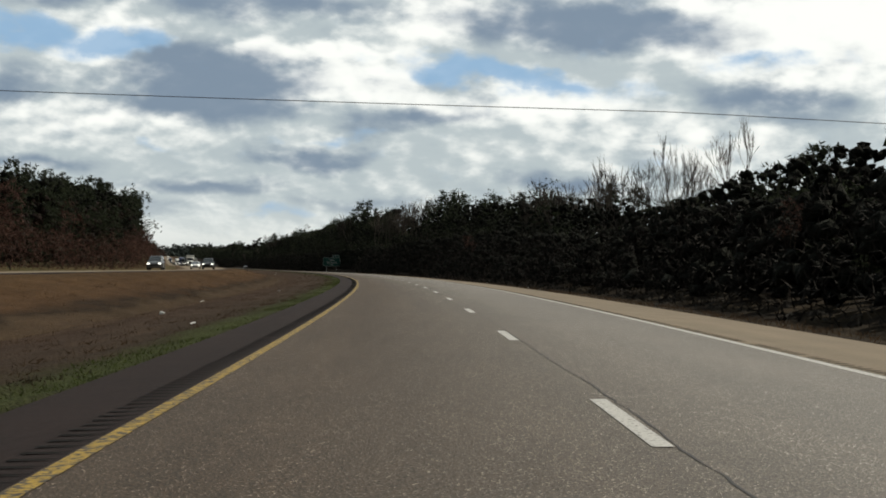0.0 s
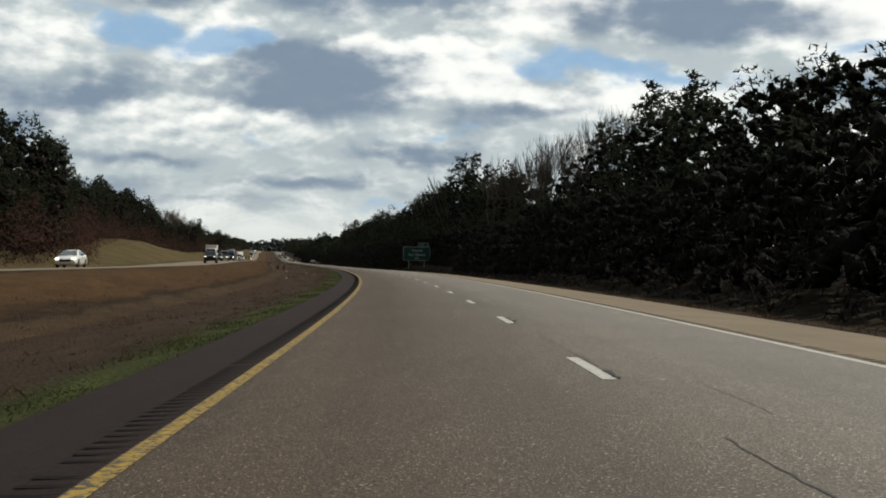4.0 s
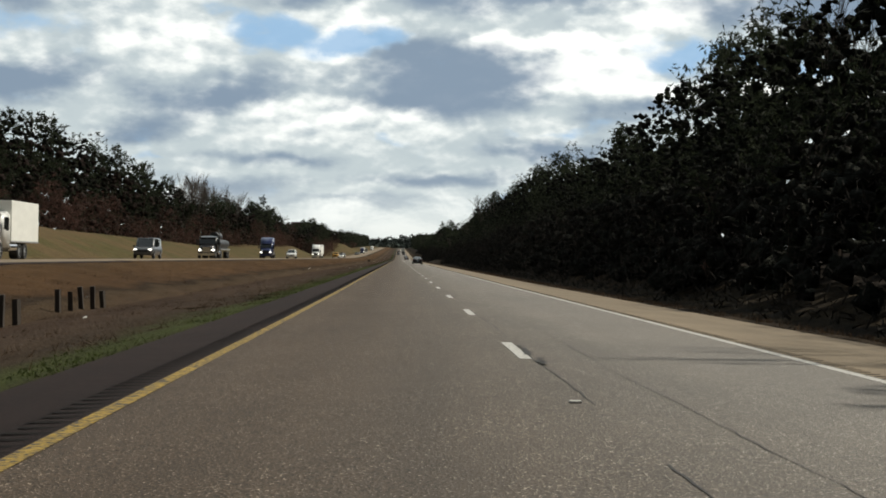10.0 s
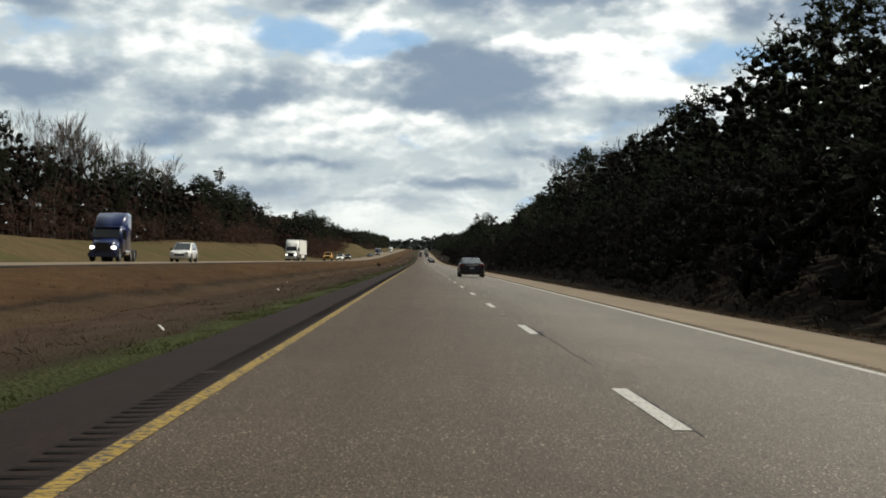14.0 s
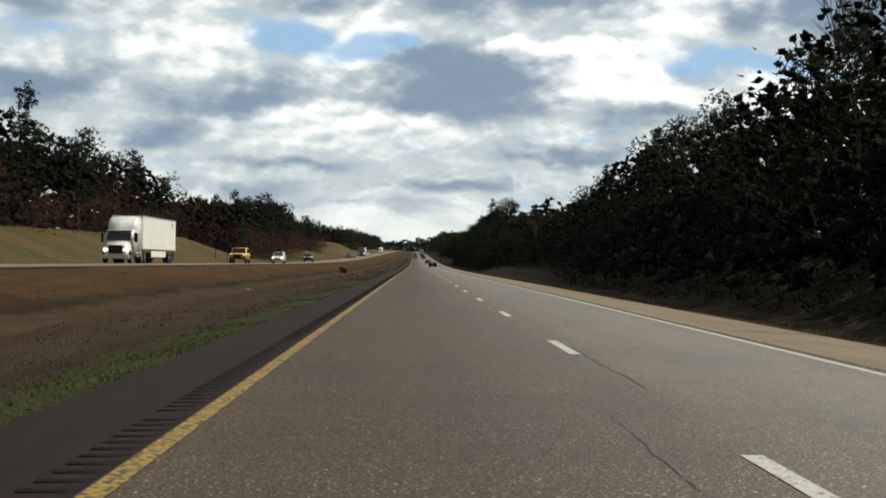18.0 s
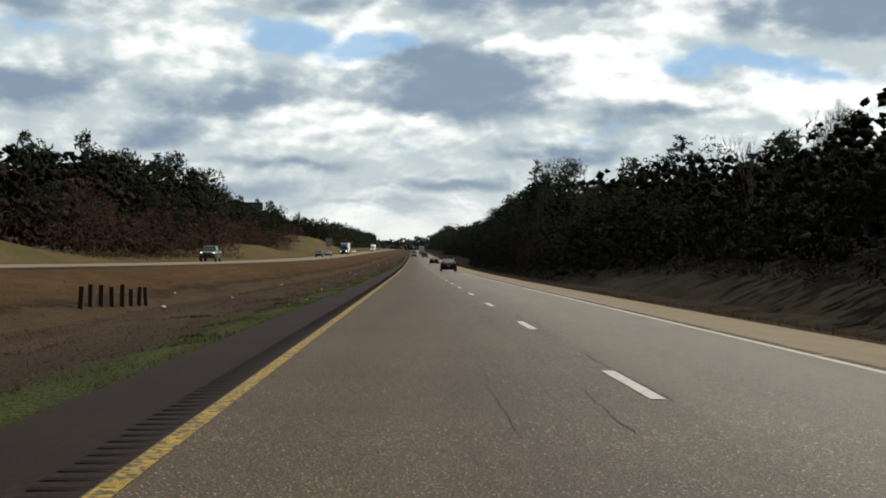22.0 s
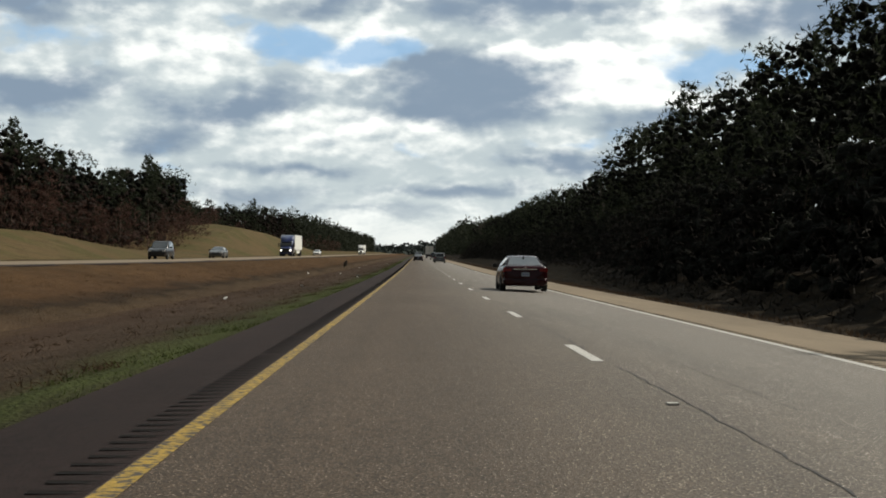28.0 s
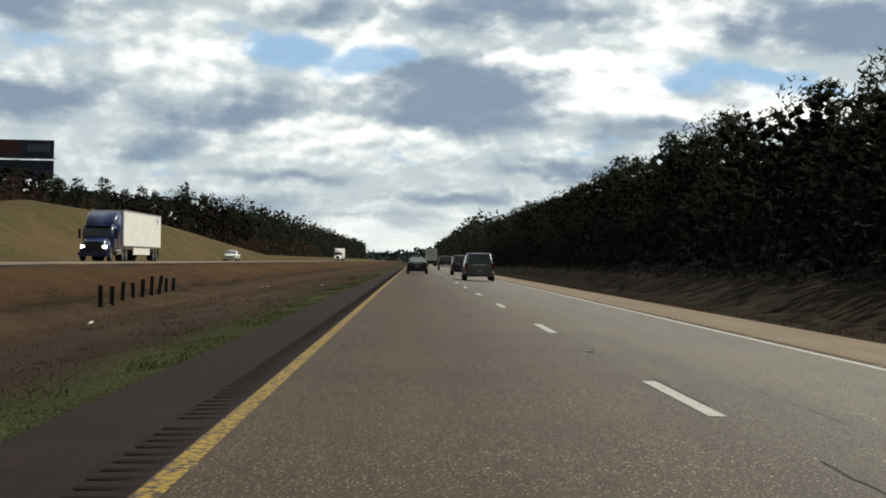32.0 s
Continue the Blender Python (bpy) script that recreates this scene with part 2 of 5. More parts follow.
def median_cover(name, stops):
    """Grass whose kind changes across the median, with ragged borders: rows of lateral place and colour."""
    m = material(name, (.04, .03, .02), 1.0, bump=(14, 1.0, .12), spec=.05)
    nt = m.node_tree
    N, L = nt.nodes, nt.links
    p = N["Principled BSDF"]
    co = N.new("ShaderNodeTexCoord")
    sp = N.new("ShaderNodeSeparateXYZ")
    L.new(co.outputs["UV"], sp.inputs[0])

    def tex(scale, stretch, detail=6):
        mp = N.new("ShaderNodeMapping")
        mp.inputs["Scale"].default_value = stretch
        L.new(co.outputs["UV"], mp.inputs[0])
        n = N.new("ShaderNodeTexNoise")
        n.inputs["Scale"].default_value, n.inputs["Detail"].default_value = scale, detail
        L.new(mp.outputs[0], n.inputs["Vector"])
        return n.outputs[0]

    def calc(op, a, b):
        n = N.new("ShaderNodeMath")
        n.operation = op
        for i, v in enumerate((a, b)):
            if isinstance(v, float):
                n.inputs[i].default_value = v
            else:
                L.new(v, n.inputs[i])
        return n.outputs[0]

    shift = calc("ADD", calc("MULTIPLY", calc("SUBTRACT", tex(.5, (1, .35, 1)), .5), 3.4), calc("MULTIPLY", calc("SUBTRACT", tex(3.0, (1, .6, 1)), .5), .9))
    reach = calc("MINIMUM", calc("MULTIPLY", calc("SUBTRACT", -1.0, sp.outputs[0]), .45), 1.0)
    lat = calc("ADD", sp.outputs[0], calc("MULTIPLY", shift, reach))
    ramp = N.new("ShaderNodeValToRGB")
    lo, hi = stops[0][0], stops[-1][0]
    L.new(calc("DIVIDE", calc("SUBTRACT", lat, float(lo)), float(hi - lo)), ramp.inputs[0])
    els = ramp.color_ramp.elements
    for i, (x, c) in enumerate(stops):
        e = els[i] if i < 2 else els.new(1.0)
        e.position, e.color = (x - lo) / (hi - lo), (*c, 1)
    grain = calc("MULTIPLY", calc("ADD", calc("MULTIPLY", tex(9.0, ONE), 1.7), .15), calc("ADD", calc("MULTIPLY", tex(1.4, (1, .22, 1)), .9), .55))
    grain = calc("MULTIPLY", grain, calc("ADD", calc("MULTIPLY", tex(.11, (1, .5, 1)), .8), .6))
    v = N.new("ShaderNodeVectorMath")
    v.operation = "SCALE"
    L.new(ramp.outputs[0], v.inputs[0])
    L.new(grain, v.inputs["Scale"])
    L.new(v.outputs[0], p.inputs["Base Color"])
    return m


ONE = (1, 1, 1)
ALONG = (1, .03, 1)
# pale specks: stone grain, with sun glints put into the colour
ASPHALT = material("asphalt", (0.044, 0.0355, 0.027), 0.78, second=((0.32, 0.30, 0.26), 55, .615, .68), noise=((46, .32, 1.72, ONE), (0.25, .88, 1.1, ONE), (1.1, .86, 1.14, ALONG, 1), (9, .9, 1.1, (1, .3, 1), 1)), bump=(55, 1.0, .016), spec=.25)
# lighter to the right: outer-lane wear plus sun sheen painted into the tint
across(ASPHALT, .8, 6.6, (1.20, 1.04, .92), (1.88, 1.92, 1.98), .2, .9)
OLD_ASPHALT = material("old_asphalt", (0.0165, 0.0100, 0.0090), 0.92, noise=((45, .5, 1.5, ONE), (0.6, .8, 1.15, ONE), (2, .85, 1.15, ALONG, 1), (20, .75, 1.25, (1, .2, 1), 1)), bump=(120, .6, .008), spec=.12)
TAN_ASPHALT = material("tan_asphalt", (0.165, 0.128, 0.086), 0.9, noise=((60, .75, 1.25, ONE), (0.4, .85, 1.1, ONE), (1.4, .88, 1.1, ALONG, 1)), bump=(140, .5, .006), spec=.3)
YELLOW = material("yellow_paint", (0.28, 0.178, 0.016), 0.8, second=((0.035, 0.026, 0.016), 17, .47, .58), noise=((30, .7, 1.25, ONE), (5, .8, 1.1, ONE)), bump=(60, .8, .01))
WHITE = material("white_paint", (0.42, 0.41, 0.385), 0.7, second=((0.09, 0.08, 0.068), 24, .57, .66), noise=((40, .75, 1.15, ONE),), bump=(60, .6, .006))
GRASS = material("dry_grass", (0.036, 0.025, 0.0160), 1.0, second=((0.023, 0.0175, 0.012), 0.6, .4, .62), noise=((11, .55, 1.45, ONE), (1.3, .8, 1.2, ONE)), bump=(14, .9, .12), spec=.05)
# mown grass, its colour lightened further for sun on the left slope
MOWN = material("sun_lightened_mown_grass", (0.084, 0.060, 0.031), 1.0, second=((0.062, 0.054, 0.023), 0.12, .42, .6), noise=((6, .75, 1.25, ONE), (.8, .85, 1.15, ONE)), bump=(10, .7, .1), spec=.05)
MEDIAN = median_cover("median_grass", [(-16.5, (.058, .036, .018)), (-13.5, (.066, .038, .018)), (-10.6, (.060, .034, .017)), (-9.7, (.024, .016, .010)), (-9.2, (.050, .034, .020)), (-7.6, (.058, .038, .024)),
                                       (-6.4, (.044, .028, .019)), (-4.4, (.050, .034, .024)), (-2.6, (.038, .027, .018)), (-2.0, (.037, .040, .016)), (-1.5, (.042, .050, .017)), (-1.2, (.032, .031, .015))])
# bank grass and litter, with the trees' shade put into the colour
BANK = material("shade_darkened_bank_grass", (0.030, 0.022, 0.013), 1.0, second=((0.017, 0.013, 0.009), 0.5, .4, .62), noise=((9, .55, 1.45, ONE), (.8, .7, 1.3, ONE)), bump=(12, .9, .12), spec=.05)
LITTER = material("shade_darkened_litter", (0.016, 0.012, 0.009), 1.0, noise=((8, .5, 1.5, ONE), (.7, .7, 1.3, ONE)), bump=(9, .8, .1), spec=.05)


# ---- helpers of this scene ----
def part(name, bm, mat, parent=None, label=""):
    me = bpy.data.meshes.new(name)
    bm.to_mesh(me)
    bm.free()
    return hang(name, me, mat, parent, label)


def hang(name, me, mat, parent=None, label=""):
    if mat is not None and not me.materials:
        me.materials.append(mat)
    ob = new(name, me)
    if parent is not None:
        ob.parent = parent
    if label:
        ob["label"] = label
    return ob


def mesh_of(name, verts, faces, soft=False):
    me = bpy.data.meshes.new(name)
    me.from_pydata([tuple(v) for v in np.asarray(verts)], [], [tuple(f) for f in faces])
    if soft:
        me.polygons.foreach_set("use_smooth", np.ones(len(me.polygons), bool))
    return me


def grid_mesh(name, ss, Xs, dz):
    """A sheet over the road's coordinates; dz: heights of shape (len(ss), len(Xs)) or a number."""
    S, X = np.meshgrid(ss, Xs, indexing="ij")
    v = place(S, X, dz).reshape(-1, 3)
    n, m = len(ss), len(Xs)
    f = [(i * m + j, i * m + j + 1, (i + 1) * m + j + 1, (i + 1) * m + j) for i in range(n - 1) for j in range(m - 1)]
    me = mesh_of(name, v, f)
    uv = me.uv_layers.new(name="road")
    idx = np.empty(len(me.loops), int)
    me.loops.foreach_get("vertex_index", idx)
    uv.data.foreach_set("uv", np.stack([X.ravel()[idx], S.ravel()[idx]], 1).astype(np.float32).ravel())
    return me


def slab(name, ss, Xs, zs, mat, thick=0.12):
    """A strip of pavement with a thickness: cross-section points Xs at heights zs, carried along ss."""
    Xc = [Xs[0], *Xs, Xs[-1]]
    Z = np.array([zs[0] - thick, *zs, zs[-1] - thick])
    return hang(name, grid_mesh(name, ss, Xc, np.tile(Z, (len(ss), 1)) if np.ndim(Z) == 1 else Z), mat)


# ---- ground ----
def left_road_height(s):
    return np.interp(s, [-100, 300, 420, 600, 1300], [1.0, 1.0, 0.75, 0.7, 0.75])


def bank_left(s):
    return np.interp(s, [-100, 300, 430, 493, 560, 640, 700, 760, 815, 843, 900, 936, 964, 1006, 1080, 1130, 1197, 1221, 1269, 1310, 1350, 1391, 1450, 1520, 1600, 1800],
                     [1, 1.5, 3, 5, 4, 3.5, 2.9, 3, 4, 4.2, 4.5, 5, 3.8, 1.2, 1, 1.2, 3.5, 3.5, 1.5, 1.5, 4.5, 7, 6.5, 4.5, 2, 2]) - left_road_height(s)


def bank_right(s):
    return np.interp(s, [-100, 300, 450, 700, 1000, 1300, 2000], [0.5, 0.5, 1.5, 3, 2.5, 2, 1])


GX = [-900, -300, -120, -60, -46, -40, -35, -31, -28.4, -16.0, -14.8, -12, -9.2, -8.2, -7.4, -5, -3, -2.15, -1.25, 10.3, 11, 12.2, 13.5, 15, 17, 20, 25, 40, 120, 400, 900]


def ground_height(s, X):
    zl, hl, hr = left_road_height(s), bank_left(s), bank_right(s)
    o = np.ones_like(zl)
    prof = [hl * 1.3, hl * 1.2, hl * 1.15, hl + zl, hl * 1.15 + zl, hl + zl, hl * .45 + zl, zl - .1, zl - .12, zl - .13, zl - .18, zl * .45 - .3,
            -.42 * o, -.72 * o, -.58 * o, -.36 * o, -.2 * o, -.12 * o, -.05 * o, -.32 * o, -.38 * o, -.55 * o, -.75 * o, -.55 * o, hr * .25 - .3, hr * .6 - .2, hr, hr + .4, hr + 1, hr + 2, hr + 2]
    return np.stack(prof, -1)


FX = [-900, -300, -120, -60, -46, -40, -35, -31, -28.4, -16.0, *np.arange(-15.4, -9.4, 1.2), *np.arange(-9.2, -1.3, .5), -1.25, 10.3, 11, 11.6, 12.2, 12.9, 13.5, 14.2, 15, 16, 17, 18.5, 20, 25, 40, 120, 400, 900]
gs = np.concatenate([np.arange(-390, -40, 10.0), np.arange(-40, 1420, 2.5), np.arange(1420, 4290, 30.0)])
GB = ground_height(gs, None)
GH = np.stack([np.interp(FX, GX, row) for row in GB])
rng = np.random.default_rng(4)
GH = GH + rng.normal(0, .035, GH.shape) * (np.array([abs(x) > 10.9 or (-14 < x < -1.5) for x in FX]))
ground = hang("ground", grid_mesh("ground", gs, FX, GH), GRASS)
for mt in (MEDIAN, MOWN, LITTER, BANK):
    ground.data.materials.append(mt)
# outer right columns take the grass and litter painted darker for tree shade
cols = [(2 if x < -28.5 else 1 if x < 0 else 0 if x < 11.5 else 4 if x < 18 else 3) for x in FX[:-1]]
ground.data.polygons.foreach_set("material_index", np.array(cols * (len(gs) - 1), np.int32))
tagged(ground, "dry brown winter grass on verges and median", "ground", kind="structure")


def ground_at(s, X):
    return float(np.interp(X, GX, ground_height(np.array([s], float), None)[0]))


# ---- carriageways ----
rs = np.arange(-40, 2400, 5.0)
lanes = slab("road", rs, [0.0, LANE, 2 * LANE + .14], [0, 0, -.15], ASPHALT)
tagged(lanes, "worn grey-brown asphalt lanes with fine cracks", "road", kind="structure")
sh_r = slab("road_shoulder_right", rs, [2 * LANE + .14, 10.3], [-.15, -.30], TAN_ASPHALT)
tagged(sh_r, "pale tan asphalt shoulder", "road shoulder", kind="structure")
sh_l = slab("road_shoulder_left", rs, [-1.22, 0.0], [-.03, 0], OLD_ASPHALT)
tagged(sh_l, "dark asphalt shoulder with rumble strip grooves", "road shoulder", kind="structure")
zl_rs = left_road_height(rs)[:, None]


def left_slab(name, Xs, zs, mat):
    Xc = [Xs[0], *Xs, Xs[-1]]
    Z = zl_rs + np.array([zs[0] - .12, *zs, zs[-1] - .12])[None]
    return hang(name, grid_mesh(name, rs, Xc, Z), mat)


opp = left_slab("road_opposite", [-24.9, -21.1, -17.3], [-.06, 0, -.06], TAN_ASPHALT)
tagged(opp, "pale asphalt lanes of the opposite carriageway", "road", kind="structure")
tagged(left_slab("road_opposite_shoulder_outer", [-28.2, -24.9], [-.16, -.06], TAN_ASPHALT), "pale asphalt shoulder of the opposite carriageway", "road shoulder", kind="structure")
tagged(left_slab("road_opposite_shoulder_inner", [-17.3, -16.1], [-.06, -.10], OLD_ASPHALT), "dark asphalt shoulder of the opposite carriageway", "road shoulder", kind="structure")

# markings
es = np.arange(-30, 2000, 2.0)
edge_l = hang("edge_line", grid_mesh("edge_line", es, [.02, .155], np.full((len(es), 2), .006)), YELLOW, lanes, "yellow edge line")
edge_r = hang("edge_line", grid_mesh("edge_line", es, [2 * LANE - .06, 2 * LANE + .06], np.full((len(es), 2), -.145 + .006)), WHITE, lanes, "white edge line")

# ---- woods ----
NEEDLES = material("pine_needles", (0.036, 0.044, 0.026), 0.9, thin=.35, noise=((1.6, .6, 1.4, ONE),), spread=("island", .55, 1.45), spec=.12)
CEDAR = material("cedar_leaves", (0.027, 0.031, 0.021), 0.95, thin=.3, noise=((1.2, .6, 1.4, ONE),), spread=("island", .5, 1.5), spec=.1)
OAK = material("dead_oak_leaves", (0.080, 0.045, 0.036), 0.9, thin=.35, noise=((.5, .6, 1.4, ONE),), spread=("island", .5, 1.6), spec=.1)
BARK = material("bark", (0.085, 0.065, 0.05), 0.95, noise=((6, .6, 1.3, (1, 1, .2)),), bump=(18, .6, .03), spec=.1)
TWIG = material("grey_twigs", (0.105, 0.088, 0.075), 0.95, noise=((4, .7, 1.2, ONE),), spec=.1)
BRUSH = material("brushwood", (0.024, 0.021, 0.018), 0.95, noise=((.4, .6, 1.4, ONE),), spread=("island", .5, 1.5), spec=.1)
# colours of the added filler, with the wood's inner shade painted in
PAINTED_SHADE = material("dark_shade_filler", (0.016, 0.017, 0.014), 1.0, noise=((.5, .5, 1.5, ONE), (3, .5, 1.5, ONE)), bump=(5, 1.0, .4), spec=.03)
BROWN_SHADE = material("brown_shade_filler", (0.026, 0.019, 0.017), 1.0, noise=((.3, .5, 1.5, ONE), (2, .5, 1.5, ONE)), bump=(5, 1.0, .4), spec=.03)
# the distance haze over the ridge is painted into this colour
FARWOOD = material("haze_tinted_woods", (0.05, 0.06, 0.055), 0.95, spread=("island", .6, 1.4), spec=.05)


def blades(c, n, length, width, r, lift=0.0):
    """n leaf blades (triangles) round each centre in c."""
    c = np.repeat(c, n, 0)
    k = len(c)
    d = r.normal(size=(k, 3))
    d[:, 2] += lift
    d /= np.linalg.norm(d, axis=1, keepdims=True)
    side = np.cross(d, r.normal(size=(k, 3)))
    side /= np.linalg.norm(side, axis=1, keepdims=True)
    L, w = length * r.uniform(.6, 1.3, (k, 1)), width * r.uniform(.6, 1.3, (k, 1))
    v = np.stack([c - side * w * .5 - d * L * .15, c + side * w * .5 - d * L * .15, c + d * L], 1)
    return v.reshape(-1, 3), np.arange(3 * k).reshape(k, 3)


SEED = np.array([(1, 0, 0), (0, 1, 0), (-1, 0, 0), (0, -1, 0), (0, 0, 1), (0, 0, -1)], float)
SEED_F = np.array([(0, 1, 4), (1, 2, 4), (2, 3, 4), (3, 0, 4), (1, 0, 5), (2, 1, 5), (3, 2, 5), (0, 3, 5)])


def masses(c, rad, r, flat=.85):
    """An uneven eight-sided filler mass at each centre."""
    k, n = len(c), 6
    rad = np.broadcast_to(rad, k)
    turn = np.linalg.qr(r.normal(size=(k, 3, 3)))[0]
    q = np.einsum("kij,nj->kni", turn * np.sign(np.linalg.det(turn))[:, None, None], SEED)
    q = q * (rad[:, None] * (1.1 + r.normal(0, .3, (k, n))))[:, :, None] * np.array([1, 1, flat])
    return (c[:, None, :] + q).reshape(-1, 3), (SEED_F[None] + (np.arange(k) * n)[:, None, None]).reshape(-1, 3)


def limbs(rows, sides=3):
    """Tapered limbs: rows of start, end, radius at start, radius at end."""
    v, f = [], []
    for a, b, ra, rb in rows:
        a, b = np.asarray(a, float), np.asarray(b, float)
        d = (b - a) / (np.linalg.norm(b - a) + 1e-9)
        x = np.cross(d, (0.31, .95, .1))
        x /= np.linalg.norm(x)
        y = np.cross(d, x)
        i = len(v)
        for p, rr in ((a, ra), (b, rb)):
            for q in range(sides):
                t = 2 * math.pi * q / sides
                v.append(p + rr * (math.cos(t) * x + math.sin(t) * y))
        f += [(i + q, i + (q + 1) % sides, i + sides + (q + 1) % sides, i + sides + q) for q in range(sides)]
    return v, f


SHAPE = {}      # the raw geometry of each kind of tree: stem and limbs, leaves


def crown_and_trunk(name, wood, tufts, n, length, width, leaf, r, bark):
    base = new(name)
    v, f = limbs(wood)
    hang("trunk", mesh_of("trunk", v, f), bark, base)
    cv, cf = blades(np.array(tufts), n, length, width, r, .25)
    hang("crown", mesh_of("crown", cv, cf), leaf, base)
    SHAPE[base] = cv
    return base


def pine(seed, thin=1.0, low=4.0, n=7, length=.35, width=.13, per=5, bunch=2):
    """A pine 18 m high: limbs rising from the stem, with tufts of needles bunched towards their ends."""
    r = np.random.default_rng(seed)
    bend = r.normal(0, .35, 2)
    axis = lambda z: np.array([bend[0] * (z / 18) ** 2 * 3, bend[1] * (z / 18) ** 2 * 3, z])
    wood = [(axis(z), axis(z + 2.5), .2 * (1 - z / 19.5), .2 * (1 - (z + 2.5) / 19.5)) for z in np.arange(0, 17, 2.5)]
    tufts = []
    for i in range(int(50 * thin)):
        u = r.uniform() ** .75
        z = low + (17.3 - low) * u
        reach = (.9 + 2.2 * math.sin(math.pi * min(1, .28 + .60 * u))) * r.uniform(.5, 1.2) * (1 - .25 * u)
        t = r.uniform(0, 2 * math.pi)
        a = axis(z)
        b = a + np.array([math.cos(t) * reach, math.sin(t) * reach, reach * r.uniform(-.05, .55)])
        wood.append((a, b, .05, .015))
        for q in np.linspace(.4, 1.03, per):
            p = a + (b - a) * q + r.normal(0, .16, 3)
            tufts.append(p)
            if q > .5:
                tufts += [p + r.normal(0, .2, 3) * (1, 1, .7) for _ in range(bunch)]
    for i in range(18 * (bunch + 1)):
        z = 17.9 - 3.4 * r.uniform() ** 1.1
        tufts.append(axis(z) + r.normal(0, .28 + .22 * (18 - z), 3) * (1, 1, .5))
    return crown_and_trunk("pine_tree", wood, tufts, n, length, width, NEEDLES, r, BARK)


def cedar(seed):
    """A dense evergreen 10 m high, leafy to the ground."""
    r = np.random.default_rng(seed)
    wood = [((0, 0, 0), (0, 0, 9), .16, .03)]
    tufts = []
    for i in range(230):
        u = r.uniform() ** 1.1
        rad = (1 - u) ** .6 * 2.4 * r.uniform(.4, 1.08) * (1 + .25 * math.sin(i * 1.7))
        t = r.uniform(0, 2 * math.pi)
        tufts.append((rad * math.cos(t), rad * math.sin(t), .3 + 9.6 * u))
    for i in range(14):
        z, t = r.uniform(1.5, 8), r.uniform(0, 6.28)
        wood.append(((0, 0, z), (1.6 * math.cos(t) * (1 - z / 11), 1.6 * math.sin(t) * (1 - z / 11), z + .7), .04, .01))
    return crown_and_trunk("cedar_tree", wood, tufts, 9, .38, .15, CEDAR, r, BARK)


def forks(r, a, d, length, rad, depth, rows, tips, spread=.38, thin=.56):
    b = a + d * length
    rows.append((a, b, rad, rad * .62))
    if depth == 0:
        tips.append(b)
        return
    for i in range(3):
        e = d + r.normal(0, spread, 3)
        e[2] += .3
        e /= np.linalg.norm(e)
        forks(r, a + d * length * r.uniform(.55, 1), e, length * r.uniform(.55, .8), rad * thin, depth - 1, rows, tips, spread, thin)


def hardwood(seed, leafy):
    """A hardwood 17 m high: bare, or with its dead brown leaves still on."""
    r = np.random.default_rng(seed)
    rows, tips = [], []
    forks(r, np.zeros(3), np.array([r.normal(0, .03), r.normal(0, .03), 1.0]), 7.5 if leafy else 5.5, .17 if leafy else .12, 4 if leafy else 5, rows, tips, *((.38, .56) if leafy else (.27, .6)))
    top = max(t[2] for t in tips)
    k = 17 / top
    rows = [(a * k, b * k, max(ra, .017), max(rb, .013)) for a, b, ra, rb in rows]
    if not leafy:
        base = new("bare_tree")
        big = [q for q in rows if q[2] > .03]
        fine = [q for q in rows if q[2] <= .03]
        v, f = limbs(big)
        hang("trunk", mesh_of("trunk", v, f), TWIG, base)
        v, f = limbs(fine)
        tagged(hang("crown", mesh_of("crown", v, f), TWIG, base), kind="stuff")
        return base
    tips = [t * k + r.normal(0, .45, 3) for t in tips for _ in range(4)]
    return crown_and_trunk("oak_tree", rows, tips, 4, .44, .13, OAK, r, BARK)


def right_top(s):
    return np.interp(s, [-60, 85, 103, 120, 140, 160, 185, 200, 220, 240, 280, 300, 320, 332, 345, 360, 380, 400, 420, 460, 500, 515, 540, 556, 575, 600, 620, 640, 700, 720, 735, 750, 762, 778, 790, 820, 845, 860, 880, 900, 925, 945, 980, 1010],
                     [7.4, 7.4, 6.2, 6.3, 7.8, 9.2, 10.4, 11, 11, 12.2, 14, 12, 8.8, 8.7, 11, 13.4, 14.5, 17.3, 16.8, 15.9, 16, 12.5, 13.6, 12.4, 13.6, 15.1, 15.6, 14.6, 14.4, 14, 12.5, 15.5, 16.3, 13.8, 12.4, 13.5, 12.8, 11, 10.2, 10.4, 8.4, 9.3, 11.3, 9.7]) * (s < 1010) \
        + np.interp(s, [1010, 1030, 1045, 1060, 1080, 1100, 1125, 1145, 1165, 1200, 1212, 1230, 1245, 1258, 1272, 1282, 1300, 1320, 1360, 1440, 1500, 1600, 1900],
                    [9.7, 9.7, 11.5, 13.5, 15.4, 16.5, 16.2, 15, 14, 14.6, 14.9, 13, 11.2, 10.5, 12.4, 10, 11, 11.9, 11.7, 11.8, 12.2, 12.5, 12]) * (s >= 1010)


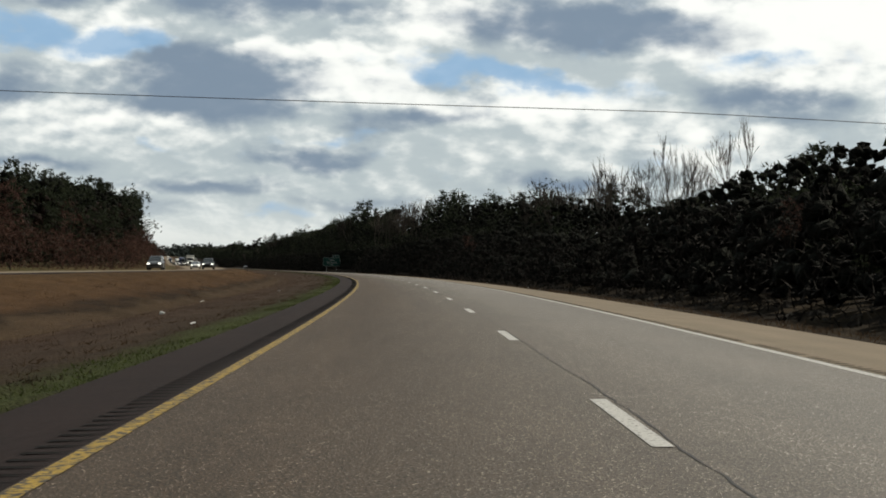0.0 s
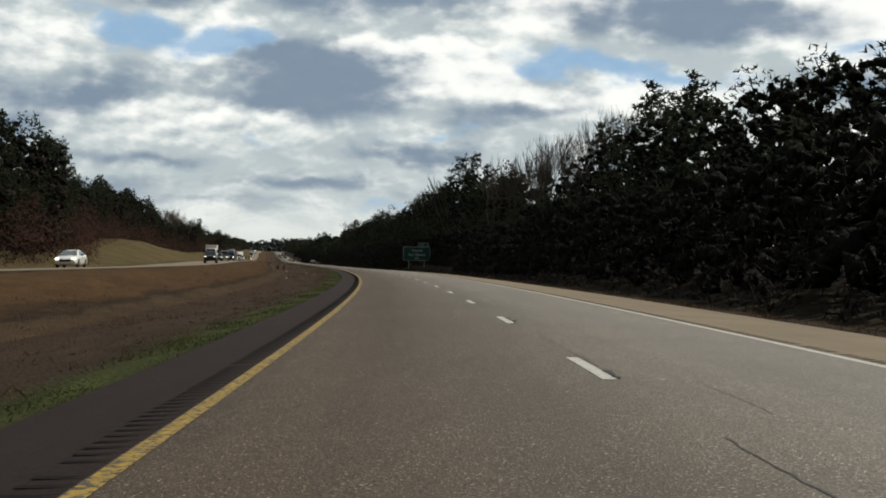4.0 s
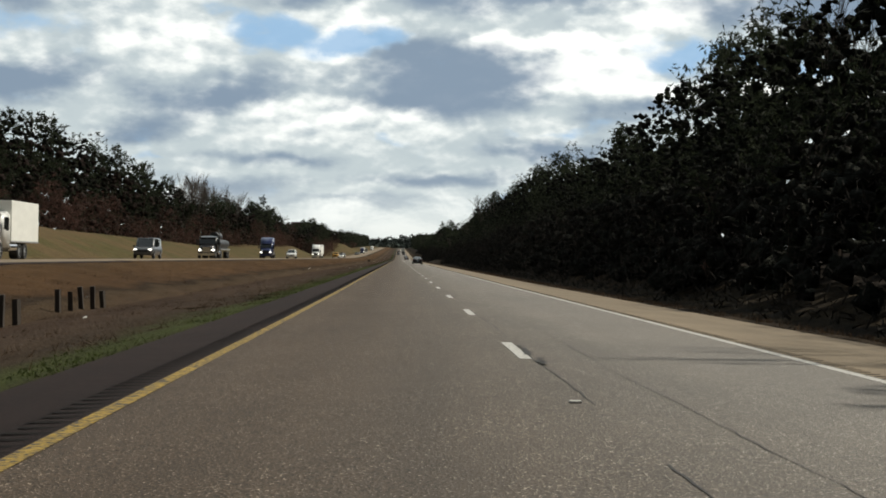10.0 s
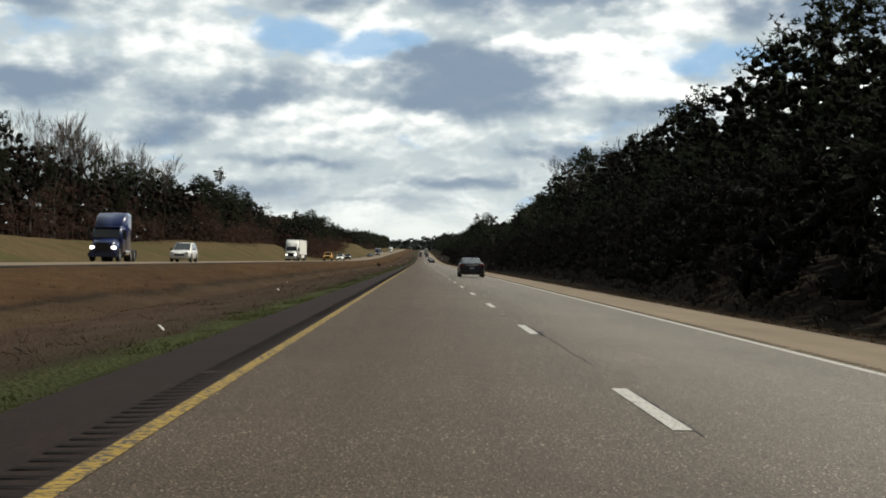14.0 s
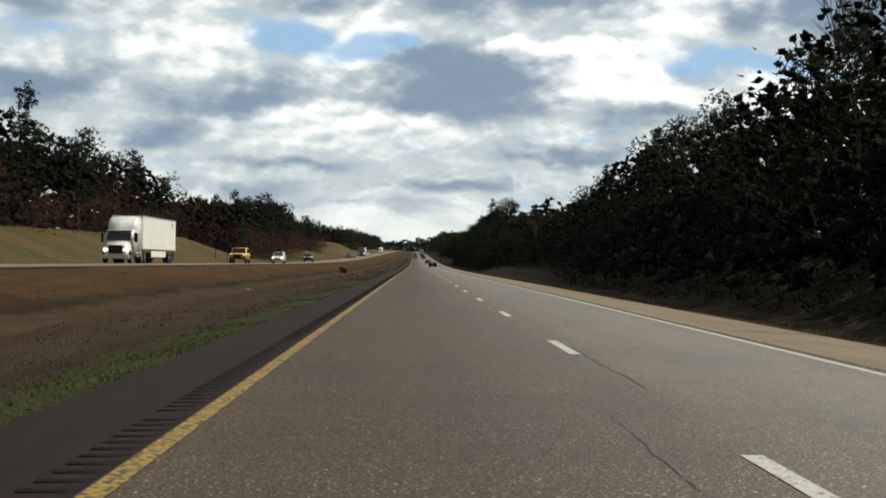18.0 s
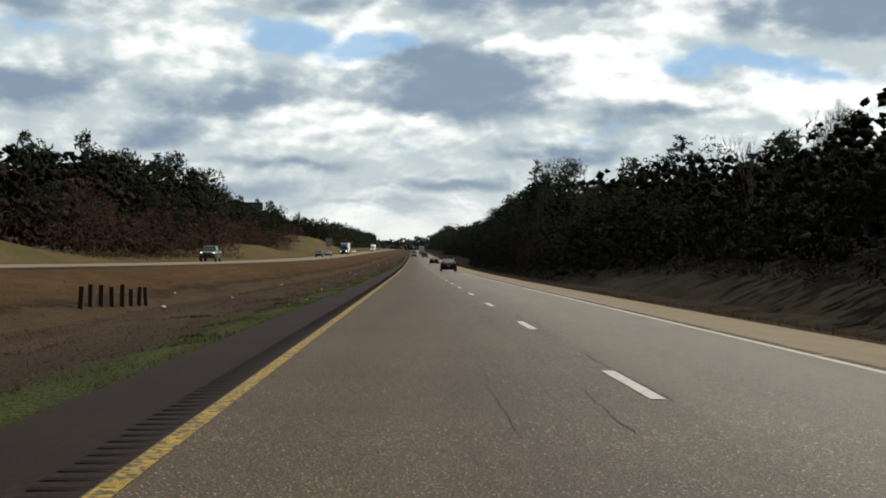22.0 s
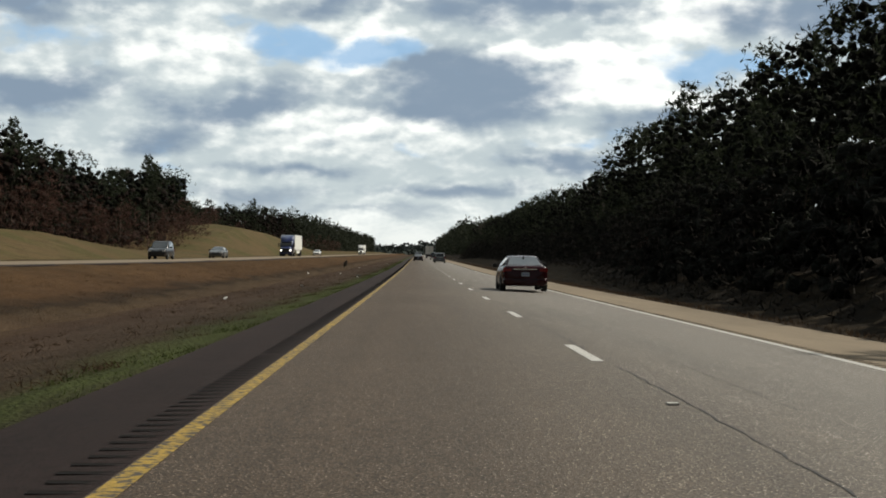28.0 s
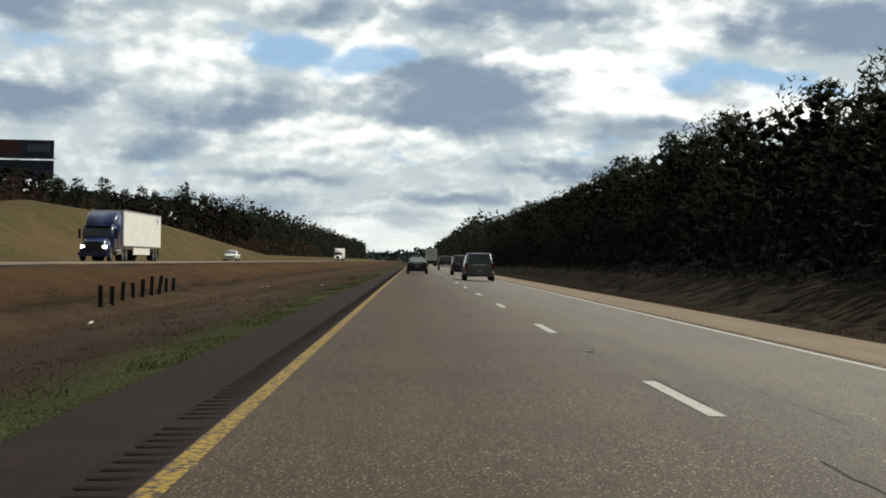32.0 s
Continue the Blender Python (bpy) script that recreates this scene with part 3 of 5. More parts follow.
def left_top(s):
    return np.interp(s, [-60, 160, 200, 240, 280, 320, 345, 380, 440, 480, 500, 540, 600, 650, 680, 720, 740, 765, 800, 820, 840, 860, 900, 940, 955, 980, 1000, 1020, 1060, 1105, 1120, 1135, 1155, 1180, 1220, 1250, 1280, 1300, 1320, 1345, 1358, 1370, 1400, 1440, 1460, 1500, 1540, 1580, 1620, 1640, 1660, 1900],
                     [12, 13, 14.5, 15.5, 17, 18.5, 18.5, 17.5, 17, 17.4, 19, 21.5, 22.5, 22, 19.5, 19.4, 17.8, 16.6, 17.1, 17.3, 19.3, 18.8, 18.2, 18.6, 16.5, 13.6, 14.3, 16, 17.3, 18.8, 18, 15.5, 16.5, 19.3, 18.3, 17, 15.2, 14.5, 17.4, 18.8, 18.6, 15, 15, 17, 17.5, 16.4, 17, 18.5, 20.5, 20, 17, 15])


def left_front(s):
    return np.interp(s, [-60, 345, 402, 543, 700, 780, 830, 960, 985, 1125, 1145, 1170, 1260, 1356, 1372, 1560, 1640, 1900], [-33.5, -33.5, -43, -48, -48, -44, -40, -42, -34, -34.5, -45, -46, -43, -43, -62, -62, -48, -46])


def right_foot(s):
    """Where the brush begins beside this carriageway: hard by the verge, or behind an open bank."""
    return np.interp(s, [-60, 600, 660, 740, 800, 850, 930, 980, 1160, 1210, 1420, 1500], [13.4, 13.4, 14.6, 14.8, 14.2, 17.0, 17.4, 14.0, 14.0, 17.2, 17.6, 16])


SIGN_S = 417.5
PINES = [pine(i, th, low) for i, th, low in ((1, 1, 4), (2, .85, 6.5), (3, 1.1, 3), (4, .8, 5), (5, 1, 2.5))]
FAR_PINES = [pine(i, th, low, 5, .50, .20, 4, 1) for i, th, low in ((6, 1, 5), (7, .8, 7), (8, 1.1, 4), (9, .8, 6))]
CEDARS = [cedar(i) for i in (11, 12, 13)]
BARES = [hardwood(i, False) for i in (21, 22, 23)]
OAKS = [hardwood(i, True) for i in (31, 32, 33)]
LABEL = {"pine_tree": ("tall dark green pine with open crown at the wood's edge", "tree"), "cedar_tree": ("dense dark evergreen tree at the wood's edge", "tree"),
         "bare_tree": ("leafless grey hardwood tree in winter", "tree"), "oak_tree": ("hardwood tree with dead reddish brown leaves", "tree")}
HIGH = {"pine_tree": 18.2, "cedar_tree": 10.2, "bare_tree": 17.0, "oak_tree": 17.2}
for ob in PINES + FAR_PINES + CEDARS + BARES + OAKS:
    tagged(ob, *LABEL[ob.name.split(".")[0]], group="trees along the road")
used = set()


def plant(src, s, X, top, r):
    """Stand a tree at s, X with its top at that height over the road's plane."""
    g = ground_at(s, X) - .15
    p = place(s, X, g)
    name = src.name.split(".")[0]
    k = max(.2, (top - g) / HIGH[name])
    w = k * r.uniform(.8, 1.15) if name != "pine_tree" else (k * .55 + .4) * r.uniform(.85, 1.15)
    m = Matrix.LocRotScale(Vector(p), Euler((0, 0, r.uniform(0, 6.28))), (w, w, k))
    if src not in used:
        used.add(src)
        src.matrix_basis = m
    else:
        copy_thing(src, m)


r = np.random.default_rng(77)
# the right side: the edge row of pines, a second row behind it, bare hardwoods between
for s in np.arange(-20, 1500, 8.8):
    s = s + r.uniform(-2.5, 2.5)
    X = max(float(right_foot(s)) + 5.0, 19.5) + r.uniform(0, 3.2)
    if SIGN_S - 62 < s < SIGN_S + 3:
        X += 3.0
    plant(PINES[r.integers(5)], s, X, float(right_top(s)) * X / 22 * r.uniform(.92, 1.09), r)
second = []
for s in np.arange(-20, 1560, 12.0):
    s = s + r.uniform(-3, 3)
    X = r.uniform(25.5, 29)
    second.append((FAR_PINES[r.integers(4)], s, X, float(right_top(s)) * r.uniform(1.06, 1.24)))
    if r.uniform() < .10:
        plant(BARES[r.integers(3)], s + 2, X - 3, float(right_top(s)) * r.uniform(1.0, 1.2), r)
for s0, s1, n, low, high in ((96, 185, 34, 9.4, 12.2), (286, 362, 30, 14.0, 19.5), (723, 736, 4, 14.5, 16.5), (917, 931, 4, 9.6, 11)):
    for s in np.linspace(s0, s1, n):
        plant(BARES[r.integers(3)], s + r.uniform(-2, 2), r.uniform(22, 26), r.uniform(low, high), r)
for s in np.arange(-20, 1460, 12.0):
    s = s + r.uniform(-4, 4)
    if SIGN_S - 60 < s < SIGN_S + 3:
        continue
    top = float(right_top(s))
    plant((CEDARS[r.integers(3)] if r.uniform() < .6 else OAKS[r.integers(3)]), s, float(right_foot(s)) + r.uniform(2.6, 5.5), top * r.uniform(.35, .68), r)
for s, X, top in ((78, 23, 9.2), (90, 24, 8.2), (1290, 24.5, 15.0), (1272, 21.5, 12.6), (1276, 22.5, 12.2)):
    plant(PINES[2], s, X, top, r)
# the left side
for s in np.arange(60, 1800, 19.0):
    s = s + r.uniform(-4, 4)
    top, X = float(left_top(s)), float(left_front(s)) - r.uniform(3, 8)
    kind = r.uniform()
    if kind < .12:
        plant(BARES[r.integers(3)], s, X, top * r.uniform(1, 1.1), r)
    elif kind < .32:
        plant(OAKS[r.integers(3)], s, X + 3, top * r.uniform(.55, .8), r)
    plant(FAR_PINES[r.integers(4)], s + 3, X, top * r.uniform(.96, 1.12), r)
    second.append((FAR_PINES[r.integers(4)], s + 12, X - 2, float(left_top(s + 12)) * r.uniform(.98, 1.14)))
    if kind > .45 and not 1340 < s < 1600:
        plant(OAKS[r.integers(3)], s, float(left_front(s)) + r.uniform(-1, 2), top * r.uniform(.35, .6), r)
for s in np.linspace(722, 795, 26):
    plant(BARES[r.integers(3)], s + r.uniform(-2, 2), float(left_front(s)) - r.uniform(3, 7), r.uniform(20, 23), r)
# single tall pines on the hill by the billboard
for s, X, top in ((1402, -62, 24.4), (1411, -65, 25), (1393, -60, 22), (1418, -68, 23), (1590, -59, 21.5), (1612, -61, 20.5), (1630, -58, 19)):
    plant(FAR_PINES[r.integers(4)], s, X, top, r)


def joined_pines(rows, r):
    """The pines behind the edge rows, crowns alone, in one piece."""
    out = []
    for src, s, X, top in rows:
        g = ground_at(s, X) - .15
        k = (top - g) / 18.2
        w, t = (k * .55 + .4) * r.uniform(.85, 1.15), r.uniform(0, 6.28)
        v = SHAPE[src]
        c, q = math.cos(t) * w, math.sin(t) * w
        out.append(np.stack([v[:, 0] * c - v[:, 1] * q, v[:, 0] * q + v[:, 1] * c, v[:, 2] * k], 1) + place(s, X, g))
    v = np.concatenate(out)
    tagged(hang("woods", mesh_of("woods", v, np.arange(len(v)).reshape(-1, 3)), NEEDLES), "pines standing close behind the wood's edge", "woods", kind="stuff")


joined_pines(second, r)


def thicket(name, s, X, z, length, width, mat, label, r, n=1, lift=.1):
    c = place(s, X, z)
    v, f = blades(c, n, length, width, r, lift)
    return tagged(hang(name, mesh_of(name, v, f), mat), label, "woods", kind="stuff")


def base_of(s, X):
    G = ground_height(s, None)
    gx = np.array(GX)
    i = np.clip(np.searchsorted(gx, X) - 1, 0, len(gx) - 2)
    u = (X - gx[i]) / (gx[i + 1] - gx[i])
    k = np.arange(len(s))
    return G[k, i] * (1 - u) + G[k, i + 1] * u


def wobble(s, X):
    return 1 + .12 * np.sin(s * .41 + X) + .1 * np.sin(s * .93) + .07 * np.sin(s * 2.3 + 1)


def crowns(name, s, X, top, rad, high, per, n, length, width, mat, label, r):
    """Rounded crowns of loose leaves standing close."""
    k = len(s)
    d = r.normal(size=(k, per, 3))
    d[:, :, 2] = np.abs(d[:, :, 2]) * np.where(r.uniform(size=(k, per)) < .75, 1, -.7)
    d /= np.linalg.norm(d, axis=2, keepdims=True)
    q = d * r.uniform(.5, 1.0, (k, per, 1))
    S = s[:, None] + q[:, :, 0] * rad[:, None]
    XX = X[:, None] + q[:, :, 1] * rad[:, None]
    Z = (top - high)[:, None] + q[:, :, 2] * high[:, None]
    return thicket(name, S.ravel(), XX.ravel(), Z.ravel(), length, width, mat, label, r, n)


def lowest(s, back):
    """The lowest height of the right-hand edge trees over the stretch before s."""
    return np.min([right_top(s - d) for d in np.linspace(0, back, 7)], axis=0)


def shade_mass(s, X, z, rad, mat, r):
    """Added dark filler standing in for the wood's deep shade, letting no light through."""
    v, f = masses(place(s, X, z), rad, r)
    tagged(hang("inner_woods", mesh_of("inner_woods", v, f, True), mat), "added dark masses filling the wood, coloured as its deep shade", "woods", kind="stuff")


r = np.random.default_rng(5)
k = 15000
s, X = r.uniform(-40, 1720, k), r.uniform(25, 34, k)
shade_mass(s, X, .6 + r.uniform(0, 1, k) ** .85 * (lowest(s, 40) * X / 22 * .82 - 1.4), r.uniform(.36, .75, k), PAINTED_SHADE, r)
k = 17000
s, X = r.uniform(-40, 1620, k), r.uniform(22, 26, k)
shade_mass(s, X, right_top(s) * X / 22 * (.45 + .43 * r.uniform(0, 1, k) ** .8), r.uniform(.16, .38, k), PAINTED_SHADE, r)
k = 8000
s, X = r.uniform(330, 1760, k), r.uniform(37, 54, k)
shade_mass(s, X, 1 + r.uniform(0, 1, k) ** .9 * (lowest(s, 130) * X / 22 * .78 - 3), r.uniform(.8, 1.5, k), PAINTED_SHADE, r)
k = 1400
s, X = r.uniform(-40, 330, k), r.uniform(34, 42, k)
shade_mass(s, X, 1 + r.uniform(0, 1, k) * (lowest(s, 80) * .8 - 2), r.uniform(.6, 1.1, k), PAINTED_SHADE, r)
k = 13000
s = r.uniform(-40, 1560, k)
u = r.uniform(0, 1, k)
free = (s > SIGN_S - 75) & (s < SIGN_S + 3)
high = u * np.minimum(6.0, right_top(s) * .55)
shade_mass(s, np.maximum(right_foot(s) + 1.6 + high * .7 + 4 * r.uniform(0, 1, k) ** 1.5, np.where(free, 20.4, 0)), high, r.uniform(.3, .65, k), PAINTED_SHADE, r)
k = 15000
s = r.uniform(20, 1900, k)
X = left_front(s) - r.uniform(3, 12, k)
shade_mass(s, X, 2.5 + r.uniform(0, 1, k) ** .9 * (left_top(s) * .86 - 4), r.uniform(.4, .85, k), BROWN_SHADE, r)
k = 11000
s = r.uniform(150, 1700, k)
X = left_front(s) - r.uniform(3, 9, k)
shade_mass(s, X, left_top(s) * (.55 + .36 * r.uniform(0, 1, k) ** .8), r.uniform(.22, .5, k), PAINTED_SHADE, r)
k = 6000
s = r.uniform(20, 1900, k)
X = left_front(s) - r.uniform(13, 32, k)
shade_mass(s, X, 2.5 + r.uniform(0, 1, k) ** .9 * (left_top(s) * .98 - 4), r.uniform(.9, 1.6, k), BROWN_SHADE, r)
k = 760
s, X = r.uniform(-40, 1720, k), r.uniform(21.5, 30, k)
crowns("woods", s, X, right_top(s) * X / 22 * (1.0 - .45 * r.uniform(0, 1, k) ** 1.5), r.uniform(1.4, 2.3, k), r.uniform(1.8, 3.2, k), 70, 4, .36, .13, NEEDLES, "dense dark pine wood behind the edge trees", r)
n = 90000
s = r.uniform(-40, 1700, n)
X = np.maximum(right_foot(s) + 4, 19) + 9 * r.uniform(0, 1, n) ** 1.2
g = base_of(s, X)
z = g + r.uniform(0, 1, n) ** .9 * np.maximum(right_top(s) * .66 * wobble(s, X) - g, .5)
thicket("woods", s, X, z, .42, .10, CEDAR, "dim lower storey of the pine wood", r)
# the wood's foot: brushwood and low evergreens rising from the verge
n = 115000
s = r.uniform(-40, 1560, n)
free = (s > SIGN_S - 70) & (s < SIGN_S + 3)
u = r.uniform(0, 1, n) ** 1.3
high = u * np.where(free, 1.8, np.minimum(6.5, right_top(s) * .55)) * wobble(s * 1.7, s)
X = right_foot(s) + high * .85 + np.abs(r.normal(0, .8, n)) + .5 * np.sin(s * .9) * np.sin(s * .23) + np.where(free, 4.5, 0) * (u > .2)
thicket("undergrowth", s, X, np.maximum(base_of(s, X), -.6) * np.exp(-high / 2) + high + .05, .36, .07, BRUSH, "tangled dark brushwood along the wood's foot", r, 1, .7)
k = 560
s = r.uniform(20, 1900, k)
X = left_front(s) - r.uniform(1, 13, k)
crowns("woods", s, X, left_top(s) * (1.03 - .4 * r.uniform(0, 1, k) ** 1.5), r.uniform(1.7, 3.0, k), r.uniform(2.0, 3.4, k), 60, 4, .52, .22, NEEDLES, "dark mixed wood beyond the opposite carriageway", r)
n = 60000
s = r.uniform(20, 1900, n)
X = left_front(s) - 1 - 13 * r.uniform(0, 1, n) ** 1.3
g = base_of(s, X)
z = g + r.uniform(0, 1, n) ** .85 * np.maximum(left_top(s) * .66 * wobble(s, X) - g, .5)
thicket("woods", s, X, z, .6, .17, CEDAR, "dim lower storey of the far wood", r)
k = 260
s = r.uniform(40, 1900, k)
X = left_front(s) + r.uniform(-3, 2.0, k)
crowns("scrub", s, X, np.array([ground_at(a, b) for a, b in zip(s, X)]) + r.uniform(3.5, 9, k), r.uniform(1.6, 2.8, k), r.uniform(2.2, 3.8, k), 60, 5, .6, .11, OAK, "reddish brown scrub and saplings along the wood's foot", r)
n = 45000
s = r.uniform(40, 1900, n)
X = left_front(s) + r.uniform(-4, 2.0, n)
z = base_of(s, X) + r.uniform(0, 1, n) ** 1.2 * 4.5 * wobble(s * 1.3, X)
thicket("undergrowth", s, X, z, .6, .07, OAK, "reddish brown leafless thicket along the wood's foot", r, 1, .6)
# woods further on, and the ridge
n = 40000
s = r.uniform(1650, 2600, n)
side = r.uniform(0, 1, n) < .5
X = np.where(side, 22 + 25 * r.uniform(0, 1, n) ** 2, -46 - 25 * r.uniform(0, 1, n) ** 2)
z = base_of(s, X) + r.uniform(0, 1, n) ** .8 * 14 * wobble(s, X)
thicket("woods", s, X, z, 1.6, 1.1, CEDAR, "dark woods far along the road", r)
n = 24000
s = 3300 + 900 * r.uniform(0, 1, n)
X = r.uniform(-900, 900, n)
z = 4 + (26 + 8 * np.sin(X * .006 + 1) + 4 * np.sin(X * .02)) * r.uniform(0, 1, n) * (s - 3200) / 900
thicket("ridge_woods", s, X, z, 9, 7, FARWOOD, "wooded ridge on the horizon, haze put into its colour", r)

# ---- vehicles ----
def paint(name, col, rough=.28, metal=.0, coat=.6, spec=.5):
    m = material(name, col, rough, metal, noise=((3, .9, 1.08, ONE),), spec=spec)
    m.node_tree.nodes["Principled BSDF"].inputs["Coat Weight"].default_value = coat
    return m


MAROON = paint("maroon_paint", (0.023, 0.0007, 0.0032), .22, 0, .0, .28)
BLACK_PAINT = paint("black_paint", (0.006, 0.005, 0.006), .3, 0, .08)
GREY_PAINT = paint("dark_grey_paint", (0.018, 0.018, 0.021), .3, .2, .12)
SILVER = paint("silver_paint", (0.10, 0.102, 0.106), .32, .5, .3)
WHITE_PAINT = paint("white_vehicle_paint", (0.72, 0.72, 0.70))
YELLOW_PAINT = paint("yellow_vehicle_paint", (0.72, 0.36, 0.01))
BLUE_PAINT = paint("blue_vehicle_paint", (0.007, 0.017, 0.085))
TEAL_PAINT = paint("teal_vehicle_paint", (0.03, 0.14, 0.17))
GLASS = material("car_glass", (0.012, 0.015, 0.016), .04, spec=1.0)
GLASS.node_tree.nodes["Principled BSDF"].inputs["Coat Weight"].default_value = 1.0
CHROME = material("chrome", (0.75, 0.75, 0.76), .15, 1.0)
STEEL = material("galvanised_steel", (0.38, 0.39, 0.40), .5, .8, noise=((9, .8, 1.15, ONE),))
RUBBER = material("tyre_rubber", (0.016, 0.016, 0.016), .85, noise=((20, .8, 1.2, ONE),))
BLACK_TRIM = material("black_plastic", (0.015, 0.015, 0.016), .6, noise=((12, .85, 1.15, ONE),))
TAIL = material("red_lens", (0.16, 0.008, 0.010), .12, spec=.6)
HEADLAMP = material("lit_headlamp", (0.8, 0.8, 0.78), .1, glow=((1, .97, .9), 3.0))
LENS = material("clear_lens", (0.5, 0.5, 0.5), .08, spec=.8)
PLATE = material("pale_plate", (0.30, 0.34, 0.40), .5, noise=((40, .9, 1.1, ONE),))
PLATE_BAR = material("plate_bars", (0.10, 0.15, 0.30), .5)
VINYL = material("white_trailer_skin", (0.70, 0.70, 0.66), .5, noise=((.6, .92, 1.05, (1, 1, 3)), (14, .96, 1.04, ONE)))
DRUM = material("black_tank_plastic", (0.02, 0.02, 0.022), .5, noise=((5, .8, 1.2, ONE),))


def box(bm, x0, x1, y0, y1, z0, z1, bev=0.0):
    r = bmesh.ops.create_cube(bm, size=1)
    for v in r["verts"]:
        v.co = Vector(((x0 + x1) / 2 + v.co.x * (x1 - x0), (y0 + y1) / 2 + v.co.y * (y1 - y0), (z0 + z1) / 2 + v.co.z * (z1 - z0)))
    if bev:
        bmesh.ops.bevel(bm, geom=list({e for v in r["verts"] for e in v.link_edges}), offset=bev, segments=2, affect="EDGES")
    return bm


def block(name, dims, mat, parent, label="", bev=.02):
    return part(name, box(bmesh.new(), *dims, bev), mat, parent, label)


def loft(sections, close=True):
    """A skin through cross-sections (lists of points of one length), capped at both ends."""
    bm = bmesh.new()
    rings = [[bm.verts.new(p) for p in sec] for sec in sections]
    n = len(rings[0])
    for a, b in zip(rings, rings[1:]):
        for i in range(n if close else n - 1):
            bm.faces.new((a[i], a[(i + 1) % n], b[(i + 1) % n], b[i]))
    bm.faces.new(rings[0][::-1])
    bm.faces.new(rings[-1])
    for f in bm.faces:
        f.smooth = True
    bmesh.ops.recalc_face_normals(bm, faces=bm.faces)
    return bm


def both(pts):
    """Close a half section (x >= 0, from the floor up) to a whole one."""
    return pts + [(-x, y, z) for x, y, z in reversed(pts)]


_wheel_cache = {}


def wheel_meshes(r, w):
    key = (round(r, 3), round(w, 3))
    if key in _wheel_cache:
        return _wheel_cache[key]
    out = []
    prof = [(r * .62, -w / 2), (r * .93, -w / 2), (r, -w * .36), (r, w * .36), (r * .93, w / 2), (r * .62, w / 2)]
    v, f = [], []
    n = 22
    for i in range(n):
        t = 2 * math.pi * i / n
        v += [(x, rr * math.cos(t), rr * math.sin(t)) for rr, x in prof]
    m = len(prof)
    for i in range(n):
        for j in range(m):
            f.append((i * m + j, i * m + (j + 1) % m, (i + 1) % n * m + (j + 1) % m, (i + 1) % n * m + j))
    out.append(mesh_of("tyre", v, f))
    bm = bmesh.new()
    for i in range(7):
        t = 2 * math.pi * i / 7
        box(bm, w * .30, w * .44, -r * .07, r * .07, r * .08, r * .64, 0)
        for q in bm.verts[-8:]:
            y, z = q.co.y, q.co.z
            q.co.y, q.co.z = y * math.cos(t) - z * math.sin(t), y * math.sin(t) + z * math.cos(t)
        bm.verts.ensure_lookup_table()
    bmesh.ops.create_cone(bm, cap_ends=True, segments=22, radius1=r * .63, radius2=r * .63, depth=w * .3, matrix=Matrix.Translation((0, 0, 0)) @ Matrix.Rotation(math.pi / 2, 4, "Y"))
    bmesh.ops.create_cone(bm, cap_ends=True, segments=10, radius1=r * .16, radius2=r * .14, depth=w * .9, matrix=Matrix.Rotation(math.pi / 2, 4, "Y"))
    me = bpy.data.meshes.new("rim")
    bm.to_mesh(me)
    bm.free()
    out.append(me)
    for me, mt in zip(out, (RUBBER, STEEL)):
        me.materials.append(mt)
    _wheel_cache[key] = out
    return out


def wheel(parent, x, y, r, w):
    tyre, rim = wheel_meshes(r, w)
    hub = new("wheel", tyre)
    hub.parent = parent
    hub.location = (x, y, r)
    if x < 0:
        hub.rotation_euler = (0, 0, math.pi)
    c = new("rim", rim)
    c.parent = hub
    return hub


def pane(name, q, parent, mat=None, inset=.07, lift=.012, label=""):
    """A thin glass sheet on the four corners q, drawn in and set proud of the skin."""
    q = [Vector(p) for p in q]
    c = sum(q, Vector()) / 4
    nrm = (q[1] - q[0]).cross(q[3] - q[0]).normalized()
    q = [p + (c - p) * inset for p in q]
    bm = bmesh.new()
    a = [bm.verts.new(p + nrm * lift) for p in q]
    b = [bm.verts.new(p - nrm * .02) for p in q]
    bm.faces.new(a)
    bm.faces.new(b[::-1])
    for i in range(4):
        bm.faces.new((a[i], b[i], b[(i + 1) % 4], a[(i + 1) % 4]))
    return part(name, bm, mat or GLASS, parent, label)


